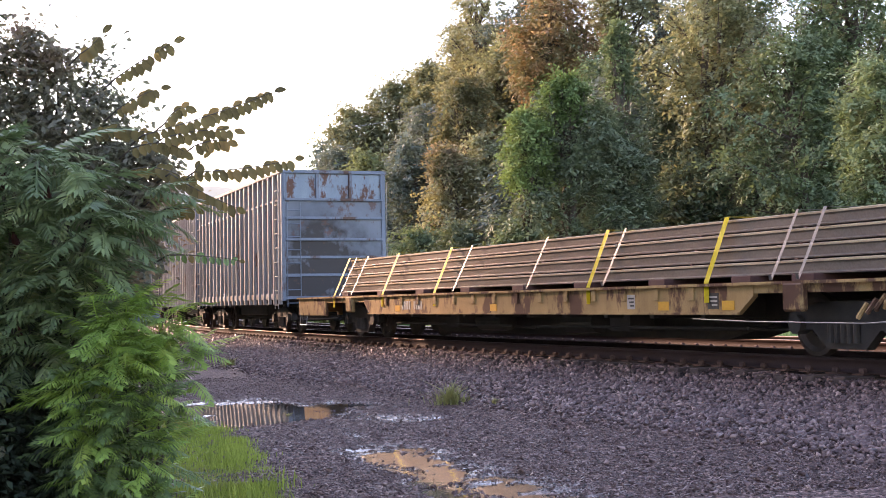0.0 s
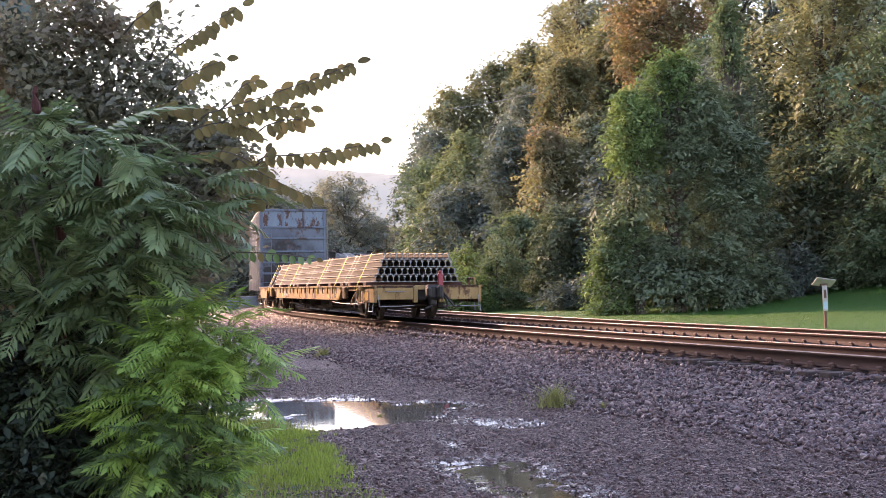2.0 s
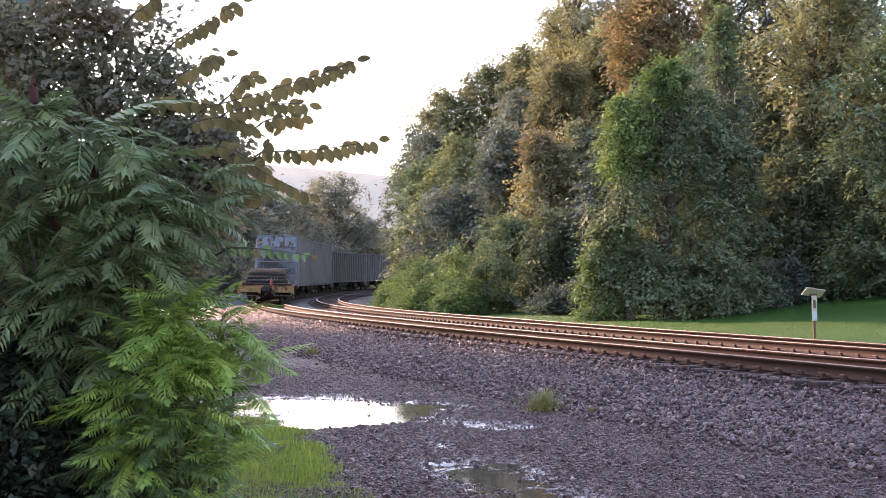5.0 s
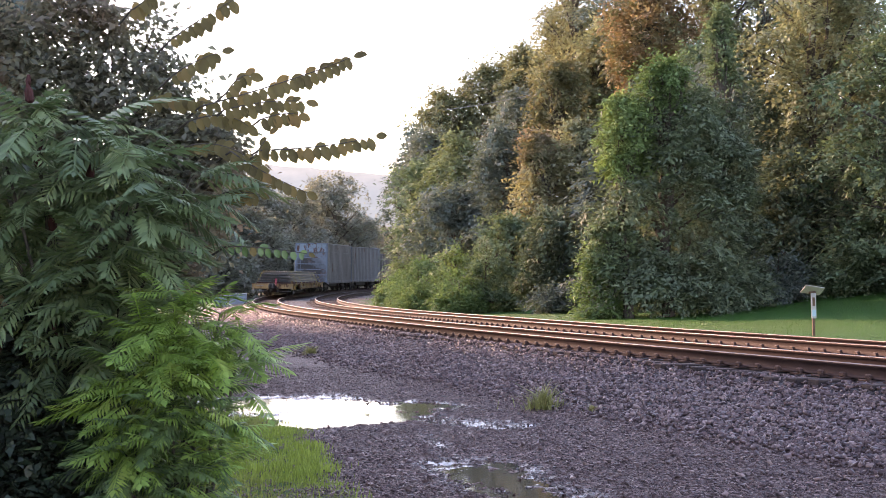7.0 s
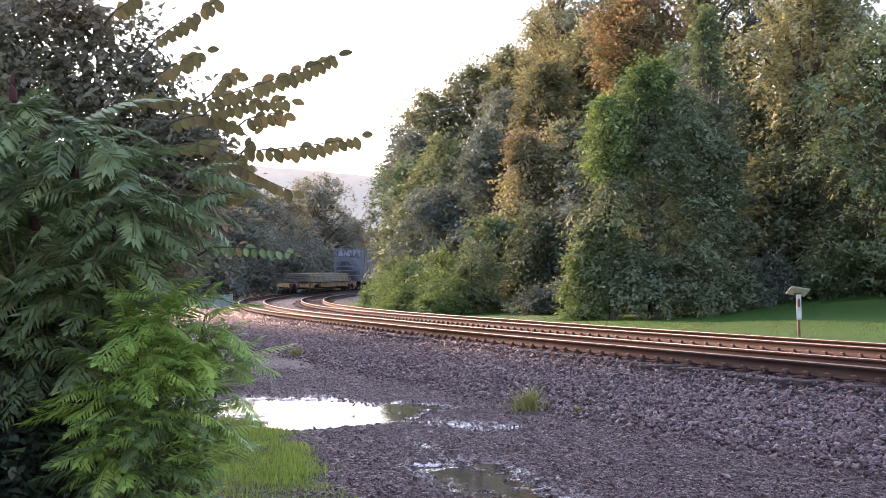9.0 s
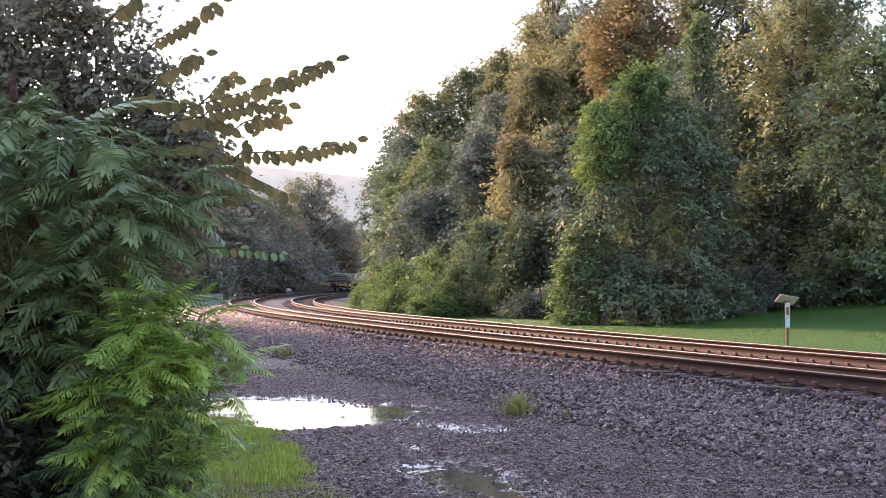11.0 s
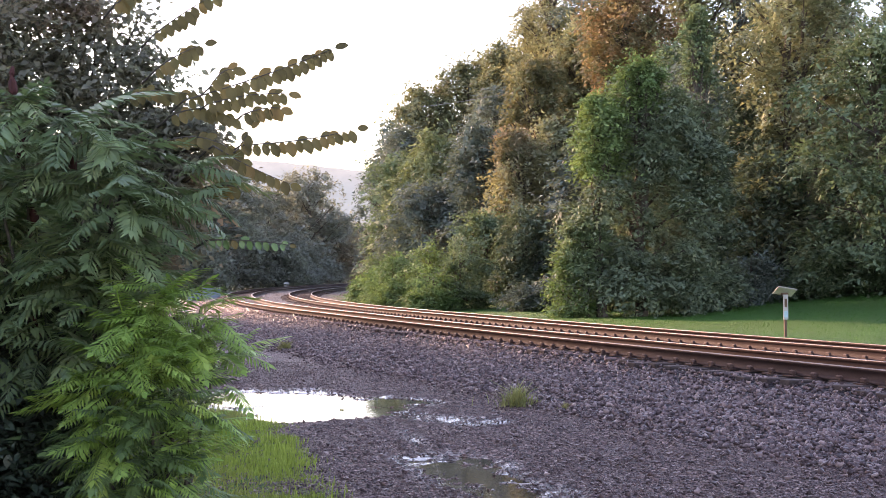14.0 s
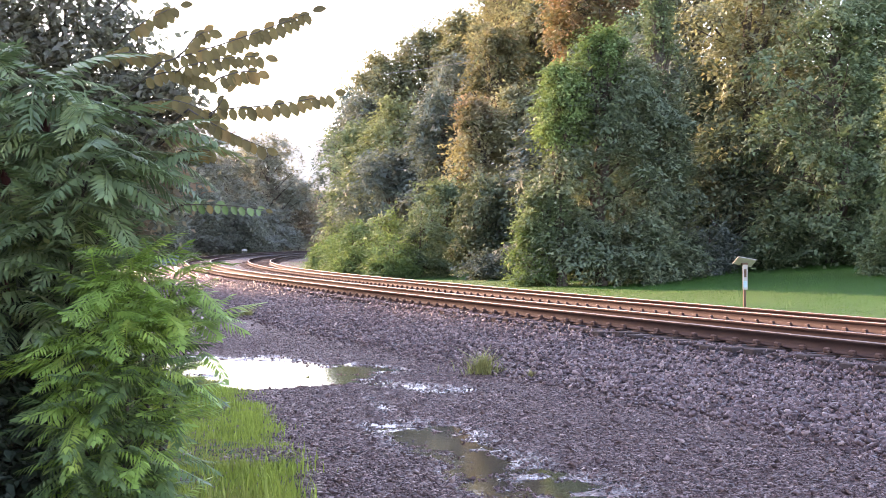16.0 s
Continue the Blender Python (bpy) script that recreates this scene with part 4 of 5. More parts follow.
    bm = bmesh.new()
    tube(bm, [(-6.0, sy * 1.5, 0.5), (-7.4, sy * 1.53, 0.47), (-9.6, sy * 1.54, 0.46), (-10.3, sy * 1.5, 0.5)], 0.009, 6)
    part("brake_rod", bm, "steel_band", flat)
for sx in (-1, 1):
    bm = bmesh.new()
    box(bm, sx * 12.3, sx * 12.4, -1.42, -0.35, 0.6, 0.985, 0.01)
    box(bm, sx * 12.3, sx * 12.4, 0.35, 1.42, 0.6, 0.985, 0.01)
    box(bm, sx * 12.3, sx * 12.42, -0.36, 0.36, 0.86, 0.985, 0.01)
    box(bm, sx * 12.3, sx * 12.44, -0.42, -0.3, 0.52, 0.97, 0.01)
    box(bm, sx * 12.3, sx * 12.44, 0.3, 0.42, 0.52, 0.97, 0.01)
    part("end_sill", bm, "yellow_paint", flat, "yellow end sill with open draft pocket")
    bm = bmesh.new()
    box(bm, sx * 11.0, sx * 12.3, -0.3, 0.3, 0.6, 0.9)
    box(bm, sx * 6.6, sx * 11.0, -0.25, 0.25, 0.5, 0.92)
    sill = [(0.0, 0.16), (5.2, 0.16), (6.8, 0.5), (6.8, 0.92), (0.0, 0.92)]
    a = [bm.verts.new((sx * q, -0.36, z)) for q, z in sill]
    c_ = [bm.verts.new((sx * q, 0.36, z)) for q, z in sill]
    bm.faces.new(a)
    bm.faces.new(c_[::-1])
    for k in range(5):
        bm.faces.new((a[k], a[(k + 1) % 5], c_[(k + 1) % 5], c_[k]))
    bmesh.ops.recalc_face_normals(bm, faces=bm.faces)
    part("center_sill", bm, "chassis", flat, "deep dark fish-belly centre sill")
    for k in range(5):
        bm = bmesh.new()
        q = sx * (0.7 + 1.35 * k)
        box(bm, q - 0.06, q + 0.06, -1.4, 1.4, 0.5, 0.92, 0.01)
        part("cross_bearer", bm, "chassis", flat)
    bm = bmesh.new()
    tube(bm, [(sx * 1.2, 0.85, 0.42), (sx * 2.3, 0.85, 0.42)], 0.19, 12)
    box(bm, sx * 3.0, sx * 3.6, 0.6, 1.1, 0.28, 0.6, 0.03)
    tube(bm, [(sx * 0.4, 1.15, 0.34), (sx * 6.6, 1.0, 0.36)], 0.025, 6)
    tube(bm, [(sx * 0.3, 0.7, 0.3), (sx * 7.4, 0.5, 0.34)], 0.03, 6)
    part("air_brake_gear", bm, "chassis", flat, "black brake reservoir and rods")
    coupler(flat, sx * 12.4, sx)
    truck(flat, sx * 8.7)
    bm = bmesh.new()
    tube(bm, [(sx * 12.46, 1.4, 0.72), (sx * 12.5, 1.38, 0.42), (sx * 12.5, 0.9, 0.42), (sx * 12.47, 0.4, 0.44)], 0.018, 6)
    part("cut_lever", bm, "steel_band", flat, "grey steel cut lever")
    bm = bmesh.new()
    tube(bm, [(sx * 12.46, -1.4, 0.72), (sx * 12.5, -1.38, 0.42), (sx * 12.5, -0.9, 0.42), (sx * 12.47, -0.4, 0.44)], 0.018, 6)
    part("cut_lever", bm, "steel_band", flat, "grey steel cut lever")
    bm = bmesh.new()
    tube(bm, [(sx * 12.44, 1.2, 0.82), (sx * 12.5, 1.15, 0.82), (sx * 12.5, 0.7, 0.82), (sx * 12.44, 0.65, 0.82)], 0.014, 6)
    part("grab_iron", bm, "steel_band", flat, "grey steel grab iron")
    for sy in (-1, 1):
        if (sx, sy) == (-1, -1):
            bm = bmesh.new()
            for q in (11.55, 12.1):
                box(bm, sx * q, sx * (q + 0.06), sy * 1.34, sy * 1.41, 0.98, 1.16, 0.01)
            box(bm, sx * 11.5, sx * 12.2, sy * 1.34, sy * 1.41, 1.14, 1.2, 0.01)
            part("grab_frame", bm, "yellow_paint", flat, "low yellow steel frame at the corner")
        bm = bmesh.new()
        tube(bm, [(sx * 11.7, sy * 1.49, 0.55), (sx * 11.7, sy * 1.52, 0.28), (sx * 12.25, sy * 1.52, 0.28), (sx * 12.25, sy * 1.49, 0.55)], 0.016, 6)
        part("stirrup", bm, "steel_band", flat, "grey steel stirrup step")
bm = bmesh.new()
tube(bm, [(-12.5, -0.4, 0.75), (-12.75, -0.45, 0.5), (-12.85, -0.4, 0.36), (-12.9, -0.3, 0.42)], 0.03, 7)
part("air_hose", bm, "chassis", flat, "hanging black rubber air hose")
bm = bmesh.new()
tube(bm, [(-12.6, -0.25, 0.98), (-12.85, -0.3, 0.8), (-12.95, -0.5, 0.52), (-12.9, -0.62, 0.4), (-12.95, -0.75, 0.44)], 0.028, 7)
part("air_hose", bm, "chassis", flat, "hanging black rubber air hose")
bm = bmesh.new()
for k in range(6):
    tube(bm, [(-10.4 + 0.16 * k, 1.5, 0.95 - 0.05 * k), (-10.3 + 0.16 * k, 1.56, 0.82 - 0.06 * k), (-10.2 + 0.14 * k, 1.52, 0.68 - 0.02 * k)], 0.03, 6)
tube(bm, [(-10.9, 1.56, 0.98), (-10.95, 1.6, 0.7), (-10.9, 1.58, 0.45)], 0.022, 6)
tube(bm, [(-10.2, 1.55, 0.62), (-10.7, 1.6, 0.5), (-11.4, 1.57, 0.52)], 0.018, 6)
box(bm, -11.0, -10.8, 1.5, 1.62, 0.84, 0.96, 0.02)
part("brake_gear", bm, "yellow_paint", flat, "rusty hand-brake lever and chain")
bm = bmesh.new()
tube(bm, [(-10.3, 1.58, 0.75), (-10.45, 1.62, 0.48), (-10.8, 1.6, 0.44), (-11.25, 1.56, 0.62)], 0.012, 5)
part("chain", bm, "pale_paint", flat, "pale hanging brake chain")
bm = bmesh.new()
box(bm, -12.72, -12.62, -0.35, -0.2, 0.96, 1.3, 0.025)
box(bm, -12.7, -12.64, -0.325, -0.225, 1.3, 1.38, 0.02)
box(bm, -12.68, -12.5, -0.32, -0.22, 0.84, 1.0, 0.02)
part("end_marker", bm, "red_marker", flat, "red end-of-train marker box")


def load_of_rails():
    z = 1.08
    prof = [(a, c_ + 0.186) for a, c_ in PROFILE]
    x0, x1 = -11.1, 9.8

    def bar(L0, L1, name):
        bm = bmesh.new()
        a = [bm.verts.new((L0, y, zz)) for y, zz in prof]
        c_ = [bm.verts.new((L1, y, zz)) for y, zz in prof]
        for k in range(len(prof)):
            f_ = bm.faces.new((a[k], a[(k + 1) % len(prof)], c_[(k + 1) % len(prof)], c_[k]))
            # head faces take the paler colour, painted as if catching light
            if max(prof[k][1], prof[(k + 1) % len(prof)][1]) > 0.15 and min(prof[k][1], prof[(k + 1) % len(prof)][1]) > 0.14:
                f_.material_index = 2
        bm.faces.new(a).material_index = 1
        bm.faces.new(c_[::-1]).material_index = 1
        bmesh.ops.recalc_face_normals(bm, faces=bm.faces)
        me = bpy.data.meshes.new(name)
        bm.to_mesh(me)
        bm.free()
        me.materials.append(M["new_rail"])
        me.materials.append(M["rail_end"])
        me.materials.append(M["rail_lit"])
        return me

    data = [bar(x0 + e, x1 - e, "steel_rail") for e in (0, 0.03, 0.06)]
    load = thing("rail_stack", Matrix(), "stack of new brown steel rails strapped on the flatcar", "rail stack", "train")
    CARS.append((load, -14.0, 8.7))
    rng = random.Random(5)
    for row, cnt in enumerate((15, 14, 13, 12)):
        for k in range(cnt):
            r = mesh_part("steel_rail", data[rng.randrange(3)], load)
            r.matrix_basis = pose(rng.uniform(-0.03, 0.03), (k - (cnt - 1) / 2) * 0.168, z + row * 0.21)
        for xx in np.arange(x0 + 0.8, x1, 2.4):
            if row:
                bm = bmesh.new()
                box(bm, xx - 0.03, xx + 0.03, -cnt * 0.084, cnt * 0.084, z + row * 0.21 - 0.024, z + row * 0.21)
                part("spacer", bm, "red_timber", load, "thin timber spacer strip")
    for xx in (-10.6, -8.3, -7.0, -4.9, -2.6, -0.3, 2.0, 4.3, 6.6, 9.0):
        bm = bmesh.new()
        box(bm, xx - 0.22, xx + 0.22, -1.4, 1.4, 0.985, 1.08, 0.008)
        part("dunnage", bm, "red_timber", load, "red-brown timber bearer")

    def over(xx, wide, bottom, mat, name, lab, lean=0.0):
        pts = [(bottom, -1.52), (1.0, -1.5), (1.93, -1.04), (1.935, 0), (1.93, 1.04), (1.0, 1.5), (bottom, 1.52)]
        bm = bmesh.new()
        rows = []
        for zz, yy in pts:
            q = xx + lean * (zz - 1.0)
            rows.append([bm.verts.new((q + d, yy * 1.006, zz + 0.006)) for d in (-wide / 2, wide / 2)])
        for a, c_ in zip(rows, rows[1:]):
            bm.faces.new((a[0], a[1], c_[1], c_[0]))
        bmesh.ops.solidify(bm, geom=bm.faces[:], thickness=0.006)
        part(name, bm, mat, load, lab)

    for xx in (9.5, 6.2, 3.25, -3.05, -6.35, -10.05):
        over(xx, 0.12, 0.72, "strap", "strap", "bright yellow webbing strap", 0.12)
    for xx in (9.1, 8.3, 2.35, -0.85, -3.5, -7.8, -8.35):
        over(xx, 0.062, 1.08, "steel_band", "steel_band", "silver steel band")


load_of_rails()


# -- high-sided gondola
def gondola(L, top, mid, side, end, label, ribs=20, rough=False):
    g = thing("gondola_car", Matrix(), label, "gondola car", "train")
    CARS.append((g, mid, L * 0.36))
    h = L / 2
    z0 = 1.02
    belt = top - 0.82
    for sy in (-1, 1):
        bm = bmesh.new()
        box(bm, -h, h, sy * 1.42, sy * 1.46, z0, top - 0.05)
        box(bm, -h - 0.03, h + 0.03, sy * 1.40, sy * 1.56, top - 0.1, top, 0.015)
        box(bm, -h, h, sy * 1.46, sy * 1.5, belt - 0.03, belt + 0.03, 0.008)
        box(bm, -h, h, sy * 1.42, sy * 1.5, z0 - 0.06, z0 + 0.1, 0.01)
        part("side_wall", bm, side, g, "grey-blue ribbed steel side with rust streaks")
        for k in range(ribs):
            x = -h + 0.28 + (L - 0.56) * k / (ribs - 1)
            bm = bmesh.new()
            a = [(x - 0.09, sy * 1.46), (x - 0.05, sy * 1.545), (x + 0.05, sy * 1.545), (x + 0.09, sy * 1.46)]
            lo = [bm.verts.new((*q, z0 - 0.2 if not rough else z0)) for q in a]
            hi = [bm.verts.new((*q, top - 0.1)) for q in a]
            for i in range(3):
                bm.faces.new((lo[i], lo[i + 1], hi[i + 1], hi[i]))
            bm.faces.new(lo)
            bm.faces.new(hi)
            bmesh.ops.recalc_face_normals(bm, faces=bm.faces)
            part("rib", bm, "gon_rib" if not rough else side, g)
    for sx in (-1, 1):
        bm = bmesh.new()
        box(bm, sx * (h - 0.05), sx * h, -1.42, 1.42, z0 - 0.05, top - 0.82)
        part("end_wall", bm, "soot" if not rough else end, g, "sooty blue steel end wall")
        for zz in (top - 0.83, top - 1.35, top - 1.95, top - 2.45, top - 2.95, z0 - 0.02):
            bm = bmesh.new()
            box(bm, sx * h, sx * (h + (0.07 if zz > top - 2.2 else 0.03)), -1.42, 1.42, zz - 0.04, zz + 0.04, 0.012)
            part("cross_rib", bm, end, g)
        bm = bmesh.new()
        box(bm, sx * (h - 0.05), sx * (h - 0.005), -1.42, 1.42, top - 0.82, top - 0.05)
        part("end_panel", bm, "gon_worn", g, "flaking blue end panel with rust scars")
        bm = bmesh.new()
        box(bm, sx * (h - 0.06), sx * (h + 0.06), -1.5, 1.5, top - 0.1, top, 0.015)
        for yy in (-1.42, -0.48, 0.48, 1.42):
            box(bm, sx * (h - 0.01), sx * (h + 0.05), yy - 0.05, yy + 0.05, top - 0.82, top - 0.08, 0.01)
        for yy in (-1.46, 1.46):
            box(bm, sx * (h - 0.1), sx * (h + 0.03), yy - 0.06, yy + 0.06, z0 - 0.1, top - 0.05, 0.012)
        part("end_frame", bm, end, g)
        bm = bmesh.new()
        yl = 1.0
        for q in (yl, 1.38):
            tube(bm, [(sx * (h + 0.1), q, 0.75), (sx * (h + 0.1), q, top - 0.9)], 0.014, 5)
        for k in range(8):
            tube(bm, [(sx * (h + 0.1), yl, 0.85 + 0.37 * k), (sx * (h + 0.1), 1.38, 0.85 + 0.37 * k)], 0.013, 5)
        part("ladder", bm, end, g, "steel end ladder")
        for sy in (-1, 1):
            bm = bmesh.new()
            for q in (0.12, 0.5):
                tube(bm, [(sx * (h - q), sy * 1.6, 0.7), (sx * (h - q), sy * 1.6, top - 0.3)], 0.014, 5)
            for k in range(9):
                tube(bm, [(sx * (h - 0.12), sy * 1.6, 0.8 + 0.4 * k), (sx * (h - 0.5), sy * 1.6, 0.8 + 0.4 * k)], 0.014, 5)
            part("side_ladder", bm, "pale_paint", g, "pale steel corner ladder")
        bm = bmesh.new()
        box(bm, sx * (h - 1.0), sx * (h + 0.1), -0.4, 0.4, 0.62, 1.0, 0.02)
        part("draft_sill", bm, "chassis", g)
        coupler(g, sx * (h + 0.1), sx)
        truck(g, sx * L * 0.36, turning=mid < 10)
    bm = bmesh.new()
    box(bm, -h + 0.05, h - 0.05, -1.42, 1.42, z0 - 0.04, z0 + 0.05)
    box(bm, -h + 0.05, h - 0.05, -0.3, 0.3, 0.6, z0 - 0.04)
    box(bm, -2.0, 2.0, -0.9, 0.9, 0.5, z0 - 0.04, 0.03)
    part("floor_frame", bm, "chassis", g)
    bm = bmesh.new()
    bmesh.ops.create_grid(bm, x_segments=20, y_segments=6, size=0.5, matrix=Matrix.LocRotScale((0, 0, top - 0.6), None, (L - 0.14, 2.82, 1)))
    for v in bm.verts:
        v.co.z += 0.25 * noise.noise(v.co * 1.3)
    part("load", bm, "gon_dark", g, "dark heaped load below the rim")
    if not rough:
        bm = bmesh.new()
        for k, zz in enumerate((2.2, 1.95)):
            for j in range(5):
                if (k, j) != (1, 4):
                    box(bm, 3.0 - 0.28 * j, 3.2 - 0.28 * j, 1.461, 1.466, zz, zz + 0.16)
        part("lettering_bar", bm, "pale_paint", g)
    return g


gondola(13.0, 4.58, 6.6, "gon_side", "gon_paint", "tall pale blue gondola car with rusty ribbed sides")
gondola(13.4, 4.52, 20.6, "gon_side", "gon_paint", "tall grey-blue gondola car coupled ahead")
gondola(17.0, 3.9, 36.6, "gon_dark", "gon_dark", "dark grey lower gondola car further along the train", 18, True)


def tank_car(mid):
    t = thing("tank_car", Matrix(), "glossy black tank car with a low top platform", "tank car", "train")
    CARS.append((t, mid, 5.2))
    bm = bmesh.new()
    lathe(bm, [(-7.2, 0.4), (-7.1, 0.95), (-6.8, 1.3), (-6.4, 1.45), (6.4, 1.45), (6.8, 1.3), (7.1, 0.95), (7.2, 0.4)], "x", 32)
    for v in bm.verts:
        v.co.z += 2.45
    part("tank", bm, "tank_black", t, smooth=True)
    for xx in (-3.4, 0.0, 3.4):
        bm = bmesh.new()
        lathe(bm, [(xx - 0.06, 1.47), (xx + 0.06, 1.47)], "x", 32)
        for v in bm.verts:
            v.co.z += 2.45
        part("band", bm, "chassis", t)
    bm = bmesh.new()
    box(bm, -1.0, 1.0, -0.6, 0.6, 3.86, 3.93)
    tube(bm, [(0, 0, 3.85), (0, 0, 4.2)], 0.35, 14)
    part("manway", bm, "chassis", t)
    bm = bmesh.new()
    box(bm, -7.6, 7.6, -0.25, 0.25, 0.7, 1.05)
    for sx in (-1, 1):
        box(bm, sx * 5.0, sx * 7.6, -1.4, 1.4, 0.95, 1.05)
    part("underframe", bm, "chassis", t)
    for sx in (-1, 1):
        truck(t, sx * 5.2, turning=False)
        coupler(t, sx * 7.6, sx)


gondola(17.0, 3.9, 54.2, "gon_dark", "gon_dark", "dark grey lower gondola car coupled before the tank cars", 18, True)


tank_car(71.2)
tank_car(87.8)


# ---- foreground: sumac, arching shoots, weeds ----
def pinnate(name, L, pairs, leaflet, width, droop, mat, seed):
    """A compound leaf: a bowed midrib and two rows of hanging leaflets. Its base is at the origin, it grows along x."""
    rng = np.random.default_rng(seed)
    v, f = [], []

    def quad(a, b_, c_, d):
        f.append((len(v), len(v) + 1, len(v) + 2, len(v) + 3))
        v.extend([a, b_, c_, d])

    def rib(t):
        return np.array([L * (t - 0.12 * droop * t * t), 0.03 * L * math.sin(3 * t + seed), -droop * L * t * t * 0.55])

    ts = np.linspace(0, 1, 8)
    for a, b_ in zip(ts, ts[1:]):
        w = 0.004
        quad(rib(a) + (0, w, 0), rib(a) - (0, w, 0), rib(b_) - (0, w, 0), rib(b_) + (0, w, 0))
    for i in range(pairs):
        t = 0.16 + 0.82 * i / (pairs - 1)
        p = rib(t)
        size = leaflet * (0.62 + 0.5 * math.sin(math.pi * (0.12 + 0.8 * t))) * rng.uniform(0.88, 1.1)
        for s in (-1, 1):
            sweep = 0.35 + 0.45 * t + rng.uniform(-0.12, 0.12)
            dirv = np.array([math.sin(sweep), s * math.cos(sweep), -0.3 - 0.35 * rng.random()])
            dirv /= np.linalg.norm(dirv)
            nrm = np.array([0.1 * rng.normal(), -s * 0.25, 1.0])
            sd = np.cross(nrm, dirv)
            sd /= np.linalg.norm(sd)
            dn = np.array([0, 0, -0.12 * size])
            quad(p, p + dirv * size * 0.38 + sd * width * size, p + dirv * size + dn, p + dirv * size * 0.38 - sd * width * size)
    quad(rib(1.0), rib(1.0) + (leaflet * 0.3, 0.018, -0.01), rib(1.0) + (leaflet * 0.8, 0, -0.03), rib(1.0) + (leaflet * 0.3, -0.018, -0.01))
    return fast_mesh(name, np.array(v), np.array(f), mat)


DARK_LEAVES = [pinnate("leaf", 0.46 + 0.055 * k, 12 + k, 0.13, 0.105, 0.2 + 0.18 * k, "leaf_sumac", k) for k in range(4)]
FRESH_LEAVES = [pinnate("leaf", 0.30 + 0.045 * k, 11 + k, 0.085, 0.1, 0.15 + 0.17 * k, "leaf_fresh", 10 + k) for k in range(4)]
M["leaf_young"] = leaf_mat("leaf_young", (0.06, 0.115, 0.045), (0.165, 0.26, 0.10), rough=0.36, gloss=0.4, own=0.5)
MID_LEAVES = [pinnate("leaf", 0.34 + 0.05 * k, 12 + k, 0.09, 0.1, 0.2 + 0.17 * k, "leaf_young", 20 + k) for k in range(3)]


def sumac(base, heads, leaves, per, label, seed, fruit=(), low=-30, high=45):
    rng = random.Random(seed)
    x0, y0 = base
    g = terrain_z(x0, y0)
    t = thing("sumac_shrub", pose(x0, y0, g), label, "shrub", "shrubs beside the lot")
    for hx, hy, hz in heads:
        bm = bmesh.new()
        p = Vector((hx - x0, hy - y0, hz - g))
        q = Vector((p.x * 0.35 + rng.uniform(-0.1, 0.1), p.y * 0.35 + rng.uniform(-0.1, 0.1), p.z * 0.55))
        tube(bm, [(rng.uniform(-0.08, 0.08), rng.uniform(-0.08, 0.08), -0.1), q, p * 0.85 + Vector((0, 0, p.z * 0.06)), p], [0.018, 0.013, 0.009, 0.006], 6)
        part("stem", bm, "bark", t, "thin brown stem")
    for i, (hx, hy, hz) in enumerate(heads):
        p = Vector((hx - x0, hy - y0, hz - g))
        n = per + rng.randrange(-2, 3)
        for k in range(n):
            az = -90 + (rng.uniform(-115, 115) if k % 4 else rng.uniform(0, 360))
            el = rng.uniform(low, high)
            lf = mesh_part("leaf", rng.choice(leaves), t)
            back = rng.uniform(-0.04, 0.26)
            lf.matrix_basis = Matrix.Translation(p - Vector((0, 0, back))) @ pose(0, 0, 0, rng.uniform(-25, 25), -el, az) @ Matrix.Scale(rng.uniform(0.8, 1.15), 4)
        if i in fruit:
            bm = bmesh.new()
            r = 0.028
            tube(bm, [(0, 0, 0), (0, 0, 0.03), (0, 0, 0.09), (0, 0, 0.15), (0.01, 0, 0.19)], [0.008, r, r * 0.95, r * 0.6, 0.008], 9)
            for v in bm.verts:
                v.co += Vector((noise.noise(v.co * 60), noise.noise(v.co * 60 + Vector((5, 0, 0))), 0)) * 0.008
            fr = part("fruit_cone", bm, "red_fruit", t, "dark red velvety fruit cone")
            fr.matrix_basis = Matrix.Translation(p + Vector((0.04, -0.14, 0.0))) @ pose(0, 0, 0, rng.uniform(-15, 25), rng.uniform(-15, 15), 0)
    return t


HEADS_A = [(-2.88, 8.47, 2.5), (-2.6, 8.64, 2.37), (-2.28, 8.57, 2.28), (-2.91, 8.66, 2.12), (-2.58, 8.69, 2.0), (-2.14, 8.42, 2.01), (-1.88, 8.6, 2.03), (-3.07, 8.39, 2.28), (-2.85, 8.79, 1.68), (-2.42, 8.52, 1.62), (-3.19, 8.7, 1.75), (-3.4, 8.9, 2.5), (-3.3, 8.8, 2.0)]
HEADS_B = [(-2.28, 8.52, 1.73), (-2.94, 8.61, 1.3), (-2.66, 8.81, 1.3), (-2.4, 8.64, 1.38), (-2.82, 8.71, 0.93), (-2.42, 8.58, 1.01), (-3.22, 8.76, 0.93), (-2.38, 8.8, 1.5), (-2.42, 8.9, 1.2), (-3.3, 8.7, 1.35)]
sumac((-2.75, 8.9), HEADS_A, DARK_LEAVES, 15, "tall dark green sumac with drooping pinnate leaves", 1, (0, 3, 8, 4))
sumac((-2.5, 9.1), HEADS_B, DARK_LEAVES, 16, "dark green sumac with dark red fruit cones", 2, (2, 4, 6))
HEADS_D = [(-3.5, 9.5, 2.3), (-3.1, 9.5, 2.0), (-2.7, 9.6, 2.2), (-3.4, 9.5, 1.5), (-2.9, 9.6, 1.45), (-2.5, 9.6, 1.6), (-3.6, 9.4, 0.9), (-3.1, 9.5, 0.8), (-2.7, 9.5, 0.75), (-3.4, 9.4, 0.25), (-2.9, 9.5, 0.2), (-3.8, 9.5, 1.7), (-3.8, 9.4, 0.5)]
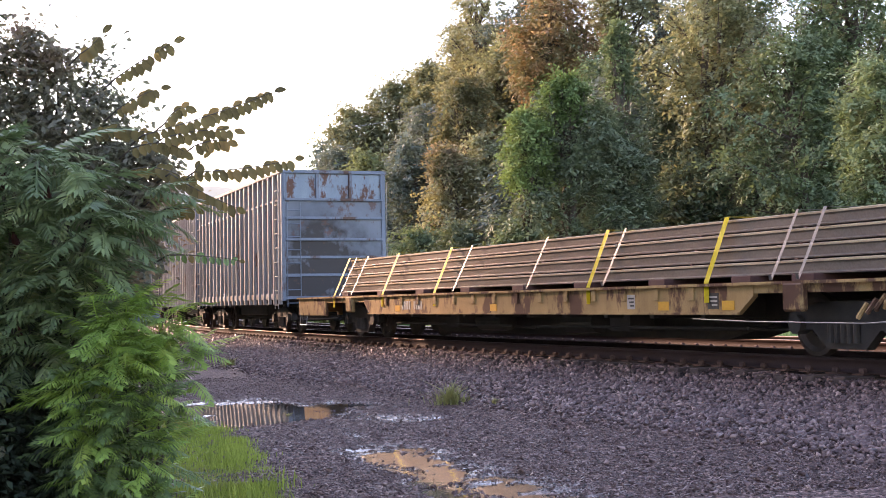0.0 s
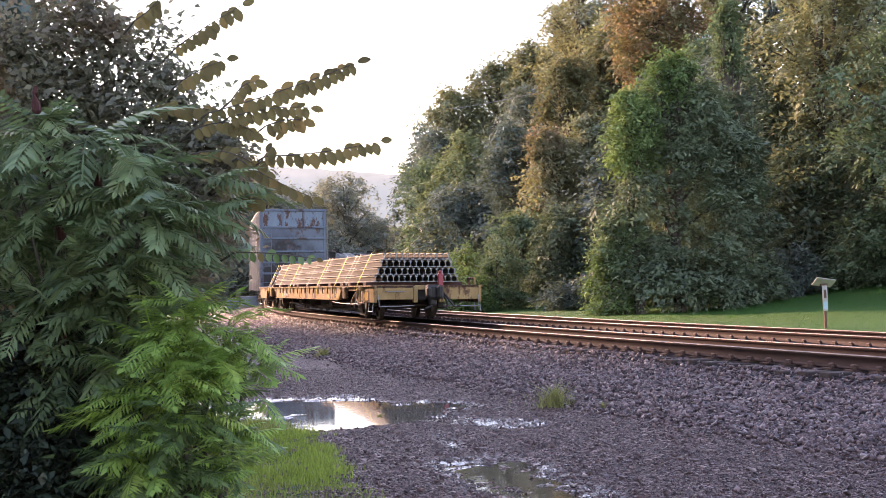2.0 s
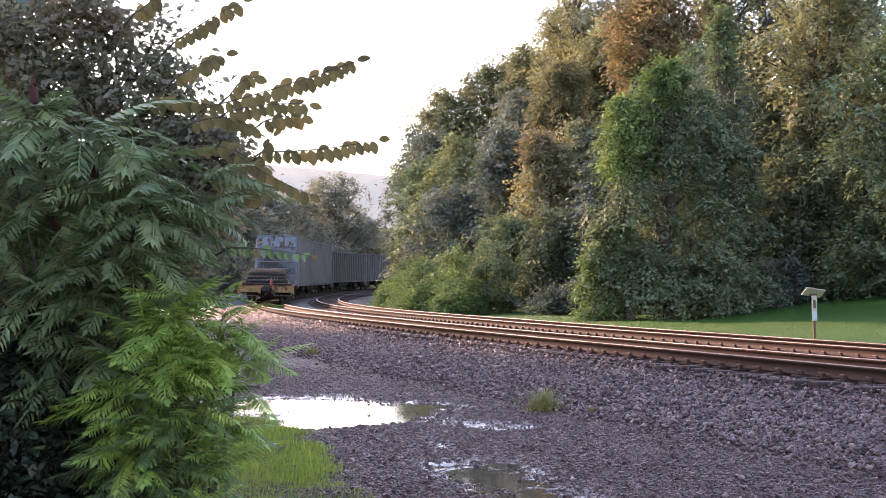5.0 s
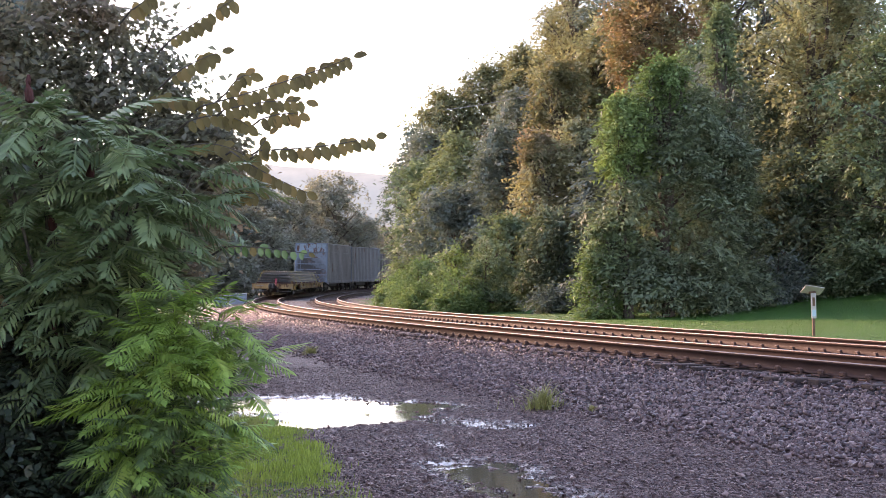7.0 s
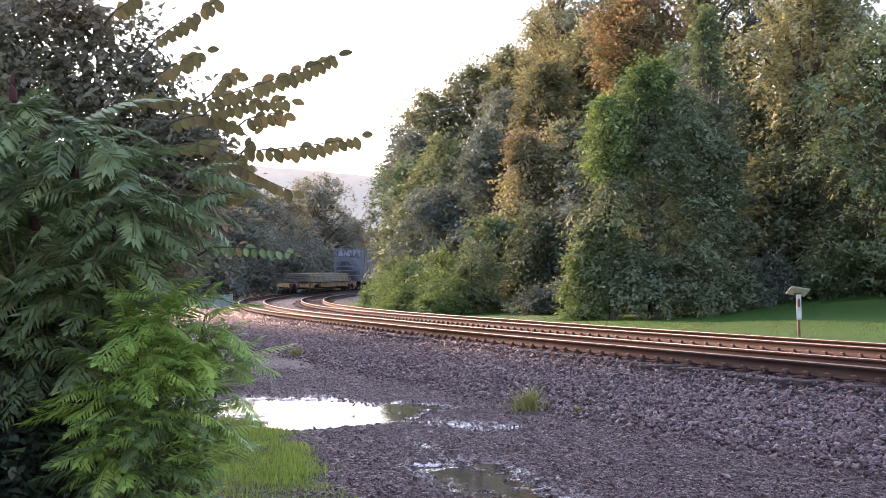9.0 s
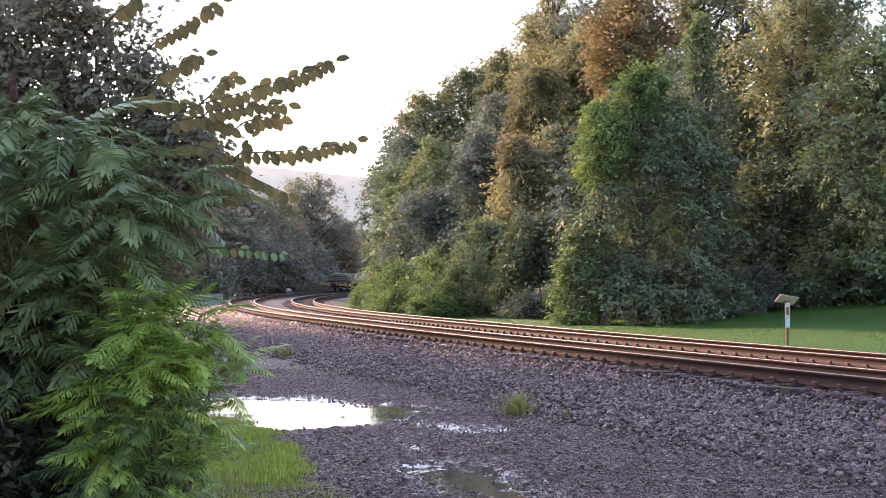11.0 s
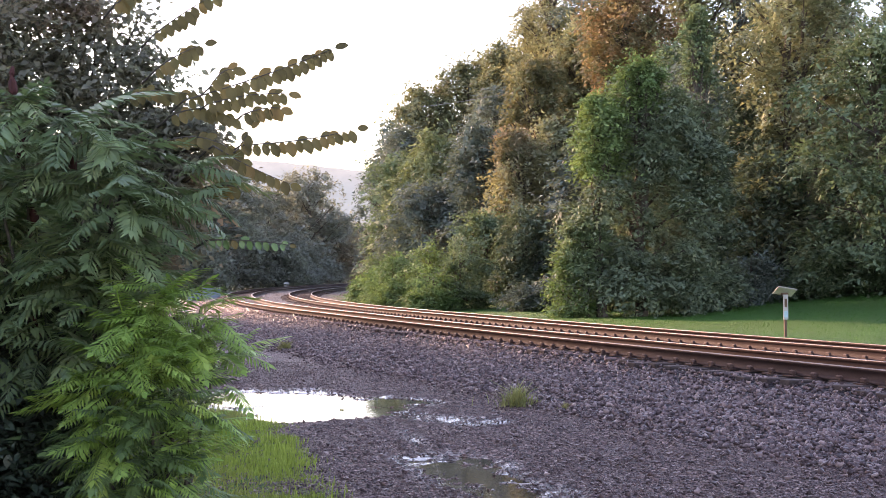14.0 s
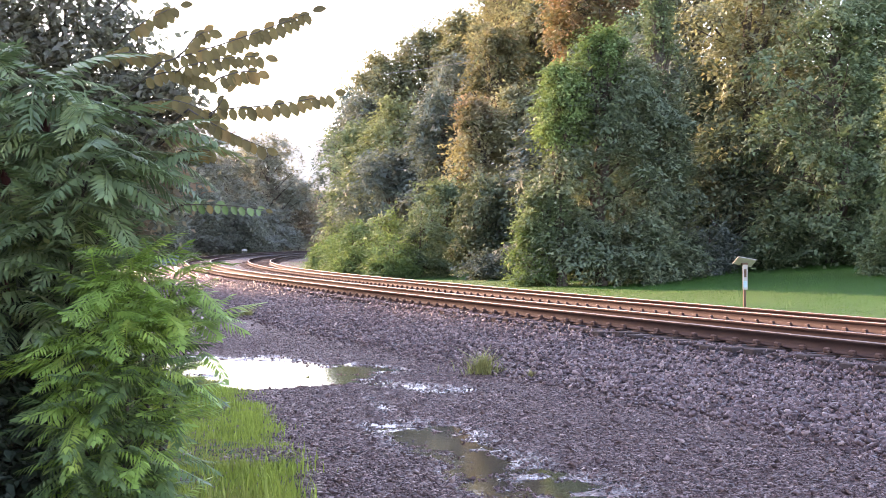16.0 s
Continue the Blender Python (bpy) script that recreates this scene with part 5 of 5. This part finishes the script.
sumac((-3.1, 9.7), HEADS_D, DARK_LEAVES, 15, "dense dark sumac thicket behind the front shrubs", 6, (1, 5))
# leaves near black: the deep shade under the sumac put into their colour
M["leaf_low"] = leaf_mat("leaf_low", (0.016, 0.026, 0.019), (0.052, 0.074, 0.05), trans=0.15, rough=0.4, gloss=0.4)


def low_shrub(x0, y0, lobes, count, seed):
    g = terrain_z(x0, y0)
    t = thing("low_shrub", pose(x0, y0, g), "broad-leaved low shrub under the sumac, shade put into its leaf colour", "shrub", "shrubs beside the lot")
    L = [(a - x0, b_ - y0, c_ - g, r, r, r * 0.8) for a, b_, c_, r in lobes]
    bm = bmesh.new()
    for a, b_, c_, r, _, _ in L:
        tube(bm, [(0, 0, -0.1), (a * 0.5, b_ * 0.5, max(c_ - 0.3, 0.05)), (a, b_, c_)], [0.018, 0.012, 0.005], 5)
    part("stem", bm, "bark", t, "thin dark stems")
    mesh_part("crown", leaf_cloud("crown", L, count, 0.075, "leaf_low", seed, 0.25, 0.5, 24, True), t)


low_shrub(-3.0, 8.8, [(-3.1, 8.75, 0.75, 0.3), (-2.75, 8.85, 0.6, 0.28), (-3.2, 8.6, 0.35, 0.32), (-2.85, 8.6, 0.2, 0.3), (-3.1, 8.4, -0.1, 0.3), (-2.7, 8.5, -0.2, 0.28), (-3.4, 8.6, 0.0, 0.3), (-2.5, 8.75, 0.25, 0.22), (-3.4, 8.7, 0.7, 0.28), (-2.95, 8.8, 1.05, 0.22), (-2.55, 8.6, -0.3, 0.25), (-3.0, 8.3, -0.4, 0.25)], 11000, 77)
FRESH_A = [(-1.94, 8.30, 1.26), (-2.09, 8.20, 1.04), (-1.83, 8.35, 1.10), (-1.69, 8.50, 1.14), (-1.75, 8.30, 0.92), (-1.94, 8.15, 0.86), (-2.20, 8.20, 0.85), (-2.33, 8.25, 0.70), (-1.57, 8.60, 0.90), (-2.02, 8.50, 1.10), (-1.87, 8.50, 0.75)]
FRESH_B = [(-2.06, 8.15, 0.66), (-1.81, 8.20, 0.68), (-1.69, 8.30, 0.50), (-1.92, 8.10, 0.44), (-2.21, 8.10, 0.46), (-2.27, 8.20, 0.34), (-2.07, 8.05, 0.20), (-1.79, 8.10, 0.22), (-2.22, 8.10, 0.10), (-1.93, 8.05, -0.02), (-1.75, 8.20, -0.05), (-2.12, 8.00, -0.20), (-1.87, 8.00, -0.30), (-1.71, 8.40, 0.28), (-1.73, 8.30, -0.30), (-2.22, 8.20, -0.26), (-2.02, 8.25, 0.30), (-2.17, 8.30, 0.00), (-1.97, 8.30, -0.25)]
sumac((-1.95, 8.45), FRESH_A, FRESH_LEAVES, 23, "young bright green sumac beside the puddle", 4, low=-24, high=48)
sumac((-1.95, 8.35), FRESH_B, FRESH_LEAVES[:2] + MID_LEAVES, 17, "low green sumac at the edge of the grass", 5, low=-26, high=42)


def ovate(name, mat):
    rim = [(0, 0, 0), (0.12, 0.2, 0.04), (0.38, 0.33, 0.06), (0.66, 0.31, 0.05), (0.9, 0.15, 0.01), (1, 0, -0.05), (0.9, -0.15, 0.01), (0.66, -0.31, 0.05), (0.38, -0.33, 0.06), (0.12, -0.2, 0.04)]
    v = rim + [(0.5, 0, -0.03)]
    me = bpy.data.meshes.new(name)
    me.from_pydata(v, [], [(i, 10, (i + 1) % 10) for i in range(10)])
    me.materials.append(M[mat])
    me.shade_smooth()
    return me


M["leaf_shoot"] = leaf_mat("leaf_shoot", (0.10, 0.082, 0.045), (0.23, 0.185, 0.085), trans=0.6, gloss=0.3, own=0.65)
OVATE, OVATE_GREEN = ovate("leaf", "leaf_shoot"), ovate("leaf", "leaf_young")
SHOOTS = [  # three places along each shoot, and how many leaves hang from it
    ((-1.81, 8.62, 2.49), (-1.28, 8.62, 2.62), (-0.80, 8.62, 2.77), 19), ((-1.66, 8.62, 2.46), (-1.38, 8.62, 2.5), (-1.12, 8.62, 2.49), 11), ((-1.42, 8.62, 2.39), (-1.28, 8.62, 2.42), (-1.17, 8.62, 2.41), 6),
    ((-1.44, 8.62, 2.19), (-1.03, 8.62, 2.2), (-0.67, 8.62, 2.25), 13), ((-1.62, 8.62, 2.19), (-1.4, 8.62, 2.04), (-1.13, 8.62, 1.9), 11), ((-1.67, 8.62, 1.92), (-1.56, 8.62, 1.92), (-1.44, 8.62, 1.9), 5),
    ((-2.0, 8.62, 2.93), (-1.79, 8.62, 3.06), (-1.54, 8.62, 3.19), 10), ((-2.0, 8.62, 2.69), (-1.84, 8.62, 2.78), (-1.66, 8.62, 2.84), 8), ((-1.67, 8.62, 1.57), (-1.41, 8.62, 1.55), (-1.13, 8.62, 1.5), 10),
    ((-1.64, 8.62, 2.57), (-1.56, 8.62, 2.66), (-1.48, 8.62, 2.68), 5), ((-2.25, 8.6, 3.13), (-2.16, 8.6, 3.19), (-2.07, 8.6, 3.28), 6), ((-1.46, 8.62, 2.16), (-1.41, 8.62, 2.23), (-1.36, 8.62, 2.29), 4),
    ((-1.92, 8.7, 2.4), (-1.69, 8.68, 2.43), (-1.51, 8.66, 2.35), 9), ((-1.95, 8.75, 2.24), (-1.72, 8.7, 2.24), (-1.5, 8.68, 2.13), 9), ((-2.2, 8.75, 2.55), (-2.0, 8.72, 2.56), (-1.8, 8.7, 2.52), 8),
]


SWAY = []


def dark_tree():
    x0, y0 = -2.9, 10.4
    g = terrain_z(x0, y0)
    t = thing("small_tree", pose(x0, y0, g), "dark broad-leaved small tree with reddish leaves against the sky", "tree", "shrubs beside the lot")
    lobes = [(-3.28, 10.13, 3.3, 0.34), (-2.84, 10.14, 3.25, 0.28), (-3.25, 10.14, 2.85, 0.36), (-2.73, 10.15, 2.9, 0.36), (-2.42, 10.17, 2.68, 0.28), (-2.13, 10.18, 2.48, 0.24), (-1.95, 10.0, 2.42, 0.12), (-2.26, 10.1, 2.23, 0.26),
             (-1.9, 10.0, 2.24, 0.15), (-2.5, 10.15, 3.3, 0.12), (-2.05, 10.0, 2.09, 0.15), (-3.72, 10.12, 3.12, 0.42), (-2.27, 10.1, 1.88, 0.24), (-2.1, 10.0, 1.66, 0.16), (-3.3, 10.3, 2.3, 0.45), (-2.7, 10.3, 2.2, 0.4), (-3.2, 10.3, 1.6, 0.5), (-2.6, 10.3, 1.5, 0.4),
             (-3.2, 10.4, 0.8, 0.5), (-2.8, 10.5, 0.3, 0.5), (-3.4, 10.4, 0.0, 0.5), (-3.7, 10.2, 3.3, 0.25), (-3.05, 10.2, 3.55, 0.16), (-2.46, 10.15, 3.0, 0.16),
             (-3.7, 10.2, 2.6, 0.4), (-3.0, 10.2, 2.55, 0.35), (-2.55, 10.2, 2.35, 0.3), (-3.9, 10.3, 1.8, 0.5), (-3.9, 10.3, 0.9, 0.5), (-2.35, 10.0, 2.45, 0.22)]
    bm = bmesh.new()
    tube(bm, [(0, 0, -0.1), (-0.1, 0, 1.2), (-0.2, 0.05, 2.4), (-0.3, 0, 3.9)], [0.06, 0.05, 0.035, 0.015], 8)
    L = [(a - x0, b_ - y0, c_ - g, r, r * 0.8, r * 0.85) for a, b_, c_, r in lobes]
    for a, b_, c_, r, _, _ in L:
        tube(bm, [(-0.12, 0, max(0.2, c_ - 0.7)), (a * 0.6, b_ * 0.6, c_ - 0.25), (a, b_, c_)], [0.02, 0.012, 0.005], 5)
    part("trunk", bm, "bark", t, "thin grey trunk and twigs")
    mesh_part("crown", leaf_cloud("crown", L, 36000, 0.060, "leaf_purple", 71, 0.24, 0.5, 30, True), t)
    rng = random.Random(9)
    for a, b_, c_, n in SHOOTS:
        n = round(n * 1.12)
        a, b_, c_ = (Vector(q) - Vector((x0, y0, g)) for q in (a, b_, c_))
        ctl = b_ * 2 - (a + c_) * 0.5
        pts = [a * (1 - u) ** 2 + ctl * 2 * u * (1 - u) + c_ * u * u for u in [i / 10 for i in range(11)]]
        bm = bmesh.new()
        tube(bm, [a + Vector((-0.14, 0.2, -0.05))] + pts, [0.008] + [0.006 - 0.0004 * i for i in range(11)], 5)
        for v in bm.verts:
            v.co -= a
        shoot = part("shoot", bm, "bark", t, "arching leafy shoot")
        shoot.matrix_basis = Matrix.Translation(a)
        SWAY.append((shoot, a.copy()))
        for k in range(n):
            u = 0.04 + 0.96 * k / (n - 1)
            p = a * (1 - u) ** 2 + ctl * 2 * u * (1 - u) + c_ * u * u
            way = ((ctl - a) * (1 - u) + (c_ - ctl) * u).normalized()
            rows = [-1] if k < n - 1 else [0]
            if k < n - 1 and rng.random() < 0.35:
                rows.append(1)
            for s in rows:
                lf = mesh_part("leaf", OVATE if p.z + g > 1.85 or rng.random() < 0.2 else OVATE_GREEN, shoot)
                size = rng.uniform(0.082, 0.114) * (1.08 - 0.5 * abs(u - 0.5)) * (0.68 if p.z + g < 1.75 else 1.0) * (1.0 if s < 1 else 0.8)
                if s < 0:  # hanging row
                    ax = way * rng.uniform(0.25, 0.5) + Vector((0, rng.uniform(-0.25, 0.1), -1.0))
                elif s > 0:  # lying forward over the stem
                    ax = way * 0.9 + Vector((0, rng.uniform(0.1, 0.4), rng.uniform(-0.1, 0.5)))
                else:
                    ax = way + Vector((0, 0, -0.2))
                ax.normalize()
                nr = Vector((rng.uniform(-0.5, 0.5), -1, rng.uniform(0.0, 0.6)))
                sd = nr.cross(ax).normalized()
                nr = ax.cross(sd)
                lf.matrix_basis = Matrix.Translation(p - a) @ Matrix((ax, sd, nr)).transposed().to_4x4() @ Matrix.Scale(size, 4)


dark_tree()


# -- grass blades and weeds
def blades(name, x, y, h, mat, seed, label, category="grass", spread=0.5, kind="stuff"):
    rng = np.random.default_rng(seed)
    n = len(x)
    z, _, _ = terrain(x, y)
    a = rng.uniform(0, 2 * np.pi, n)
    lean = rng.uniform(0.1, spread, n) * h
    d = np.stack([np.cos(a), np.sin(a), 0 * a], 1)
    sd = np.stack([-np.sin(a), np.cos(a), 0 * a], 1) * (0.0035 + 0.012 * h)[:, None]
    p = np.stack([x, y, z - 0.01], 1)
    up = np.array([0, 0, 1.0])
    m1 = p + d * (lean * 0.3)[:, None] + up * (h * 0.6)[:, None]
    tip = p + d * lean[:, None] + up * h[:, None]
    V = np.stack([p - sd, p + sd, m1 + sd * 0.8, m1 - sd * 0.8, tip], 1).reshape(-1, 3)
    i = np.arange(n)[:, None] * 5
    f = np.concatenate([i + [0, 1, 2], i + [0, 2, 3], i + [3, 2, 4]], 0)
    return tagged(new(name, fast_mesh(name, V, f, mat)), label, category, kind=kind)


rng = np.random.default_rng(21)
n = 26000
yy = 8.8 + 9.5 * rng.random(n)
edge = np.interp(yy, [8, 11, 14, 17, 19], [-1.08, -1.38, -1.85, -2.6, -3.4])
xx = edge + 0.12 * rng.normal(size=n) - 1.5 * rng.random(n) ** 1.6 + 0.15 * value_noise(yy, yy * 0, 0.8, 3)
blades("grass_strip", xx, yy, rng.uniform(0.03, 0.11, n) * (1 + 1.0 * (rng.random(n) > 0.95)) * (1 + 0.9 * np.clip((11.5 - yy) / 2, 0, 1)) * (0.75 + 0.5 * value_noise(xx, yy, 0.5, 12)), "grass", 22, "yellow-green rough grass along the gravel")
n = 16000
uu = rng.uniform(0, 1, n)
xx = rng.uniform(2, 24, n)
yy = rng.uniform(30, 62, n)
_, _, o_ = terrain(xx, yy)
k = (o_ > 7.3)
blades("lawn_grass", xx[k], yy[k], rng.uniform(0.04, 0.09, k.sum()), "lawn_leaf", 23, "short mown green lawn grass")


def weed(x, y, h, n, seed, label):
    rng = np.random.default_rng(seed)
    r = np.abs(rng.normal(0, 0.11, n)) * h / 0.25
    a = rng.uniform(0, 6.28, n)
    hh = h * rng.uniform(0.4, 1.1, n) * (1 - 0.55 * np.clip(r / (0.2 * h / 0.25), 0, 1))
    ob = blades("weed_tuft", x + r * np.cos(a), y + r * np.sin(a) * 0.8, hh, "weed", seed + 1, label, "weed", 1.9, "")
    ob["group"] = "weeds in the gravel"


M["weed"] = leaf_mat("weed", (0.17, 0.195, 0.07), (0.34, 0.36, 0.14), odd=(0.38, 0.34, 0.17), odd_at=0.5)
weed(0.55, 18.9, 0.40, 240, 41, "yellow-green weed tuft at the ballast foot")
weed(-4.75, 32.5, 0.26, 260, 42, "small green weed tuft in the gravel")
weed(1.2, 18.2, 0.13, 90, 43, "sparse dry weed at the ballast foot")
weed(-1.9, 18.9, 0.10, 60, 44, "tiny weed standing in the puddle")


# ---- beyond the tracks ----
M["sign_white"] = weathered("sign_white", (0.32, 0.30, 0.285), (0.46, 0.44, 0.42), 8, 0.6)
M["post_brown"] = weathered("post_brown", (0.09, 0.045, 0.03), (0.15, 0.08, 0.05), 8, 0.8)
M["sign_blue"] = weathered("sign_blue", (0.25, 0.42, 0.5), (0.35, 0.52, 0.6), 8, 0.5)
M["cabinet_paint"] = weathered("cabinet_paint", (0.25, 0.31, 0.4), (0.33, 0.4, 0.48), 3, 0.45)
gz = terrain_z(8.75, 39.2)
sg = thing("trail_post", pose(8.75, 39.2, gz, 0, 0, 12), "slim post with a pale tilted board on top", "sign post")
bm = bmesh.new()
box(bm, -0.035, 0.035, -0.035, 0.035, -0.1, 1.25, 0.006)
part("post", bm, "post_brown", sg, "rusty brown square post")
bm = bmesh.new()
box(bm, -0.075, 0.075, -0.06, -0.04, 0.5, 1.22, 0.004)
part("panel", bm, "sign_white", sg, "faded whitish upright panel")
bm = bmesh.new()
box(bm, -0.06, 0.06, -0.066, -0.062, 0.56, 0.75)
part("label_patch", bm, "sign_blue", sg, "pale blue patch")
bm = bmesh.new()
box(bm, -0.036, 0.036, -0.068, -0.062, 0.86, 1.1)
part("lettering_bar", bm, "post_brown", sg)
bm = bmesh.new()
box(bm, -0.29, 0.29, -0.2, 0.2, -0.012, 0.012, 0.004)
bd = part("board", bm, "sign_white", sg, "weathered pale board tilted toward the track")
bd.matrix_basis = pose(0, -0.02, 1.31, -32, 10, 0)
bm = bmesh.new()
box(bm, -0.1, 0.1, -0.03, 0.03, 1.2, 1.27, 0.005)
part("bracket", bm, "post_brown", sg)


def cabinet(x, y, w, h, yaw):
    g = terrain_z(x, y)
    c_ = thing("trackside_cabinet", pose(x, y, g - 0.02, 0, 0, yaw), "pale blue steel trackside cabinet behind the bushes", "cabinet", "cabinets beside the track")
    bm = bmesh.new()
    box(bm, -w / 2, w / 2, -0.3, 0.3, 0.12, h, 0.015)
    part("body", bm, "cabinet_paint", c_)
    bm = bmesh.new()
    box(bm, -w / 2 - 0.03, w / 2 + 0.03, -0.34, 0.34, h, h + 0.05, 0.01)
    part("roof", bm, "cabinet_paint", c_)
    bm = bmesh.new()
    box(bm, -w / 2 + 0.05, w / 2 - 0.05, -0.32, -0.3, 0.2, h - 0.06, 0.006)
    door = part("door", bm, "cabinet_paint", c_)
    bm = bmesh.new()
    box(bm, w / 2 - 0.14, w / 2 - 0.11, -0.345, -0.32, h * 0.5, h * 0.5 + 0.12, 0.004)
    part("handle", bm, "steel_band", door)
    bm = bmesh.new()
    box(bm, -w / 2 - 0.05, w / 2 + 0.05, -0.36, 0.36, -0.05, 0.12, 0.01)
    part("plinth", bm, "pale_paint", c_)


cabinet(-18.95, 88.0, 0.8, 0.72, 8)
cabinet(-18.05, 89.2, 1.15, 0.72, 8)
g = terrain_z(-17.9, 128.0)
bm = bmesh.new()
tube(bm, [(0, 0, -0.1), (0, 0, 0.35), (0.05, 0, 0.55)], [0.35, 0.33, 0.18], 10)
mk = part("stone_marker", bm, "pale_paint", None)
mk.matrix_world = pose(*along(np.array([122.0]), -2.6, 0)[0][:2], g)
tagged(mk, "small pale concrete marker beyond the curve", "marker")
bm = bmesh.new()
tube(bm, [(-4.6, 100, 13.15), (-2, 100.2, 13.45), (1.5, 100.3, 14.0), (6.5, 100.6, 14.95)], 0.02, 5)
cb = part("overhead_cable", bm, "steel_band", None)
tagged(cb, "thin pale overhead cable in front of the woods", "cable")

# shrubs added out of view to keep skylight off the sumac's left side
for i, (x, y, w, h) in enumerate([(-4.6, 7.3, 2.2, 2.6), (-4.0, 5.2, 2.2, 3.6), (-3.5, 3.0, 2.4, 3.4), (-3.2, 0.6, 2.6, 3.8), (-3.6, -2.0, 2.8, 4.0)]):
    tree(x, y, w, h, -5, "leaf_sumac", 0.14, 5000, 430 + i, "unseen dark green shrub added to shade the thicket beside the lot", "shrubs beside the lot", n=14, name="shrub", category="shrub")

# trees added out of view on the sunny side to shade lot and rails
SHADE_TREES = [(-20.8, 43.5, 7.0, 16.0), (-13.4, 29.0, 6.6, 13.0), (-16.0, 37.5, 7.0, 19.0), (-12.4, 22.5, 6.0, 12.0), (-15.5, 27.0, 8.5, 15.5), (-14.0, 20.5, 7.5, 12.5), (-17.0, 33.5, 8.0, 16.0), (-20.5, 30.0, 8.0, 14.0), (-15.0, 15.0, 7.0, 12.0), (-21.5, 53.0, 8.0, 9.8), (-24.5, 58.5, 8.0, 9.8), (-28.0, 66.0, 8.0, 10.0), (-18.5, 44.0, 7.6, 9.9), (-20.2, 48.5, 7.0, 10.8), (-31.5, 75.0, 8.0, 9.6)]
for i, (x, y, w, h) in enumerate(SHADE_TREES):
    tree(x, y, w, h, 0.6, "leaf_dark", 0.5, 5000, 400 + i, "unseen dark green tree added to shade the lot and rails", "trees beside the lot")


# ---- movement ----
def car_pose(s, half):
    """Rigid car on the curve: s of its middle, half the distance between its trucks."""
    a, c_ = along(np.array([s - half]), 0.75, -CANT / 2)[0], along(np.array([s + half]), 0.75, -CANT / 2)[0]
    mid = (a + c_) / 2
    h = math.degrees(math.atan2(c_[1] - a[1], c_[0] - a[0]))
    up = math.degrees(math.atan2(c_[2] - a[2], np.hypot(*(c_ - a)[:2])))
    return pose(*mid, math.degrees(math.atan(CANT / 1.5)), -up, h)


def train_s(t):
    """Where the first gondola's rear end stands along the line."""
    return 14.6 + 13.18 * t - 0.033 * t * t + float(np.interp(t, [0, 0.5, 1.0, 1.5], [-0.3, -0.25, -0.35, 0]))


def motions():
    times = [i * 0.5 for i in range(33)]
    for ob, mid, half in CARS:
        walk(ob, [(t, car_pose(train_s(t) + mid, half)) for t in times])
    for k, (ob, p) in enumerate(SWAY):  # the air lifts the shoots
        lift = [(0, 0), (3, 0.3), (5.5, 0), (7, 0.6), (9, 1.6), (10.2, 1.2), (11.5, 2.0), (12.2, 2.6), (13, 4.2), (14, 3.2), (15, 4.0), (16, 3.4)]
        walk(ob, [(t, pose(*p, 0.15 * d, -d * (1.0 if k % 3 else 0.8), 0)) for t, d in lift])
    steps = [i / 20 for i in range(321)]
    for w, x in WHEELS:
        z = w.matrix_basis.translation.z
        walk(w, [(t, pose(x, 0, z, 0, math.degrees((train_s(t) - train_s(0)) / 0.42), 0)) for t in steps])


motions()
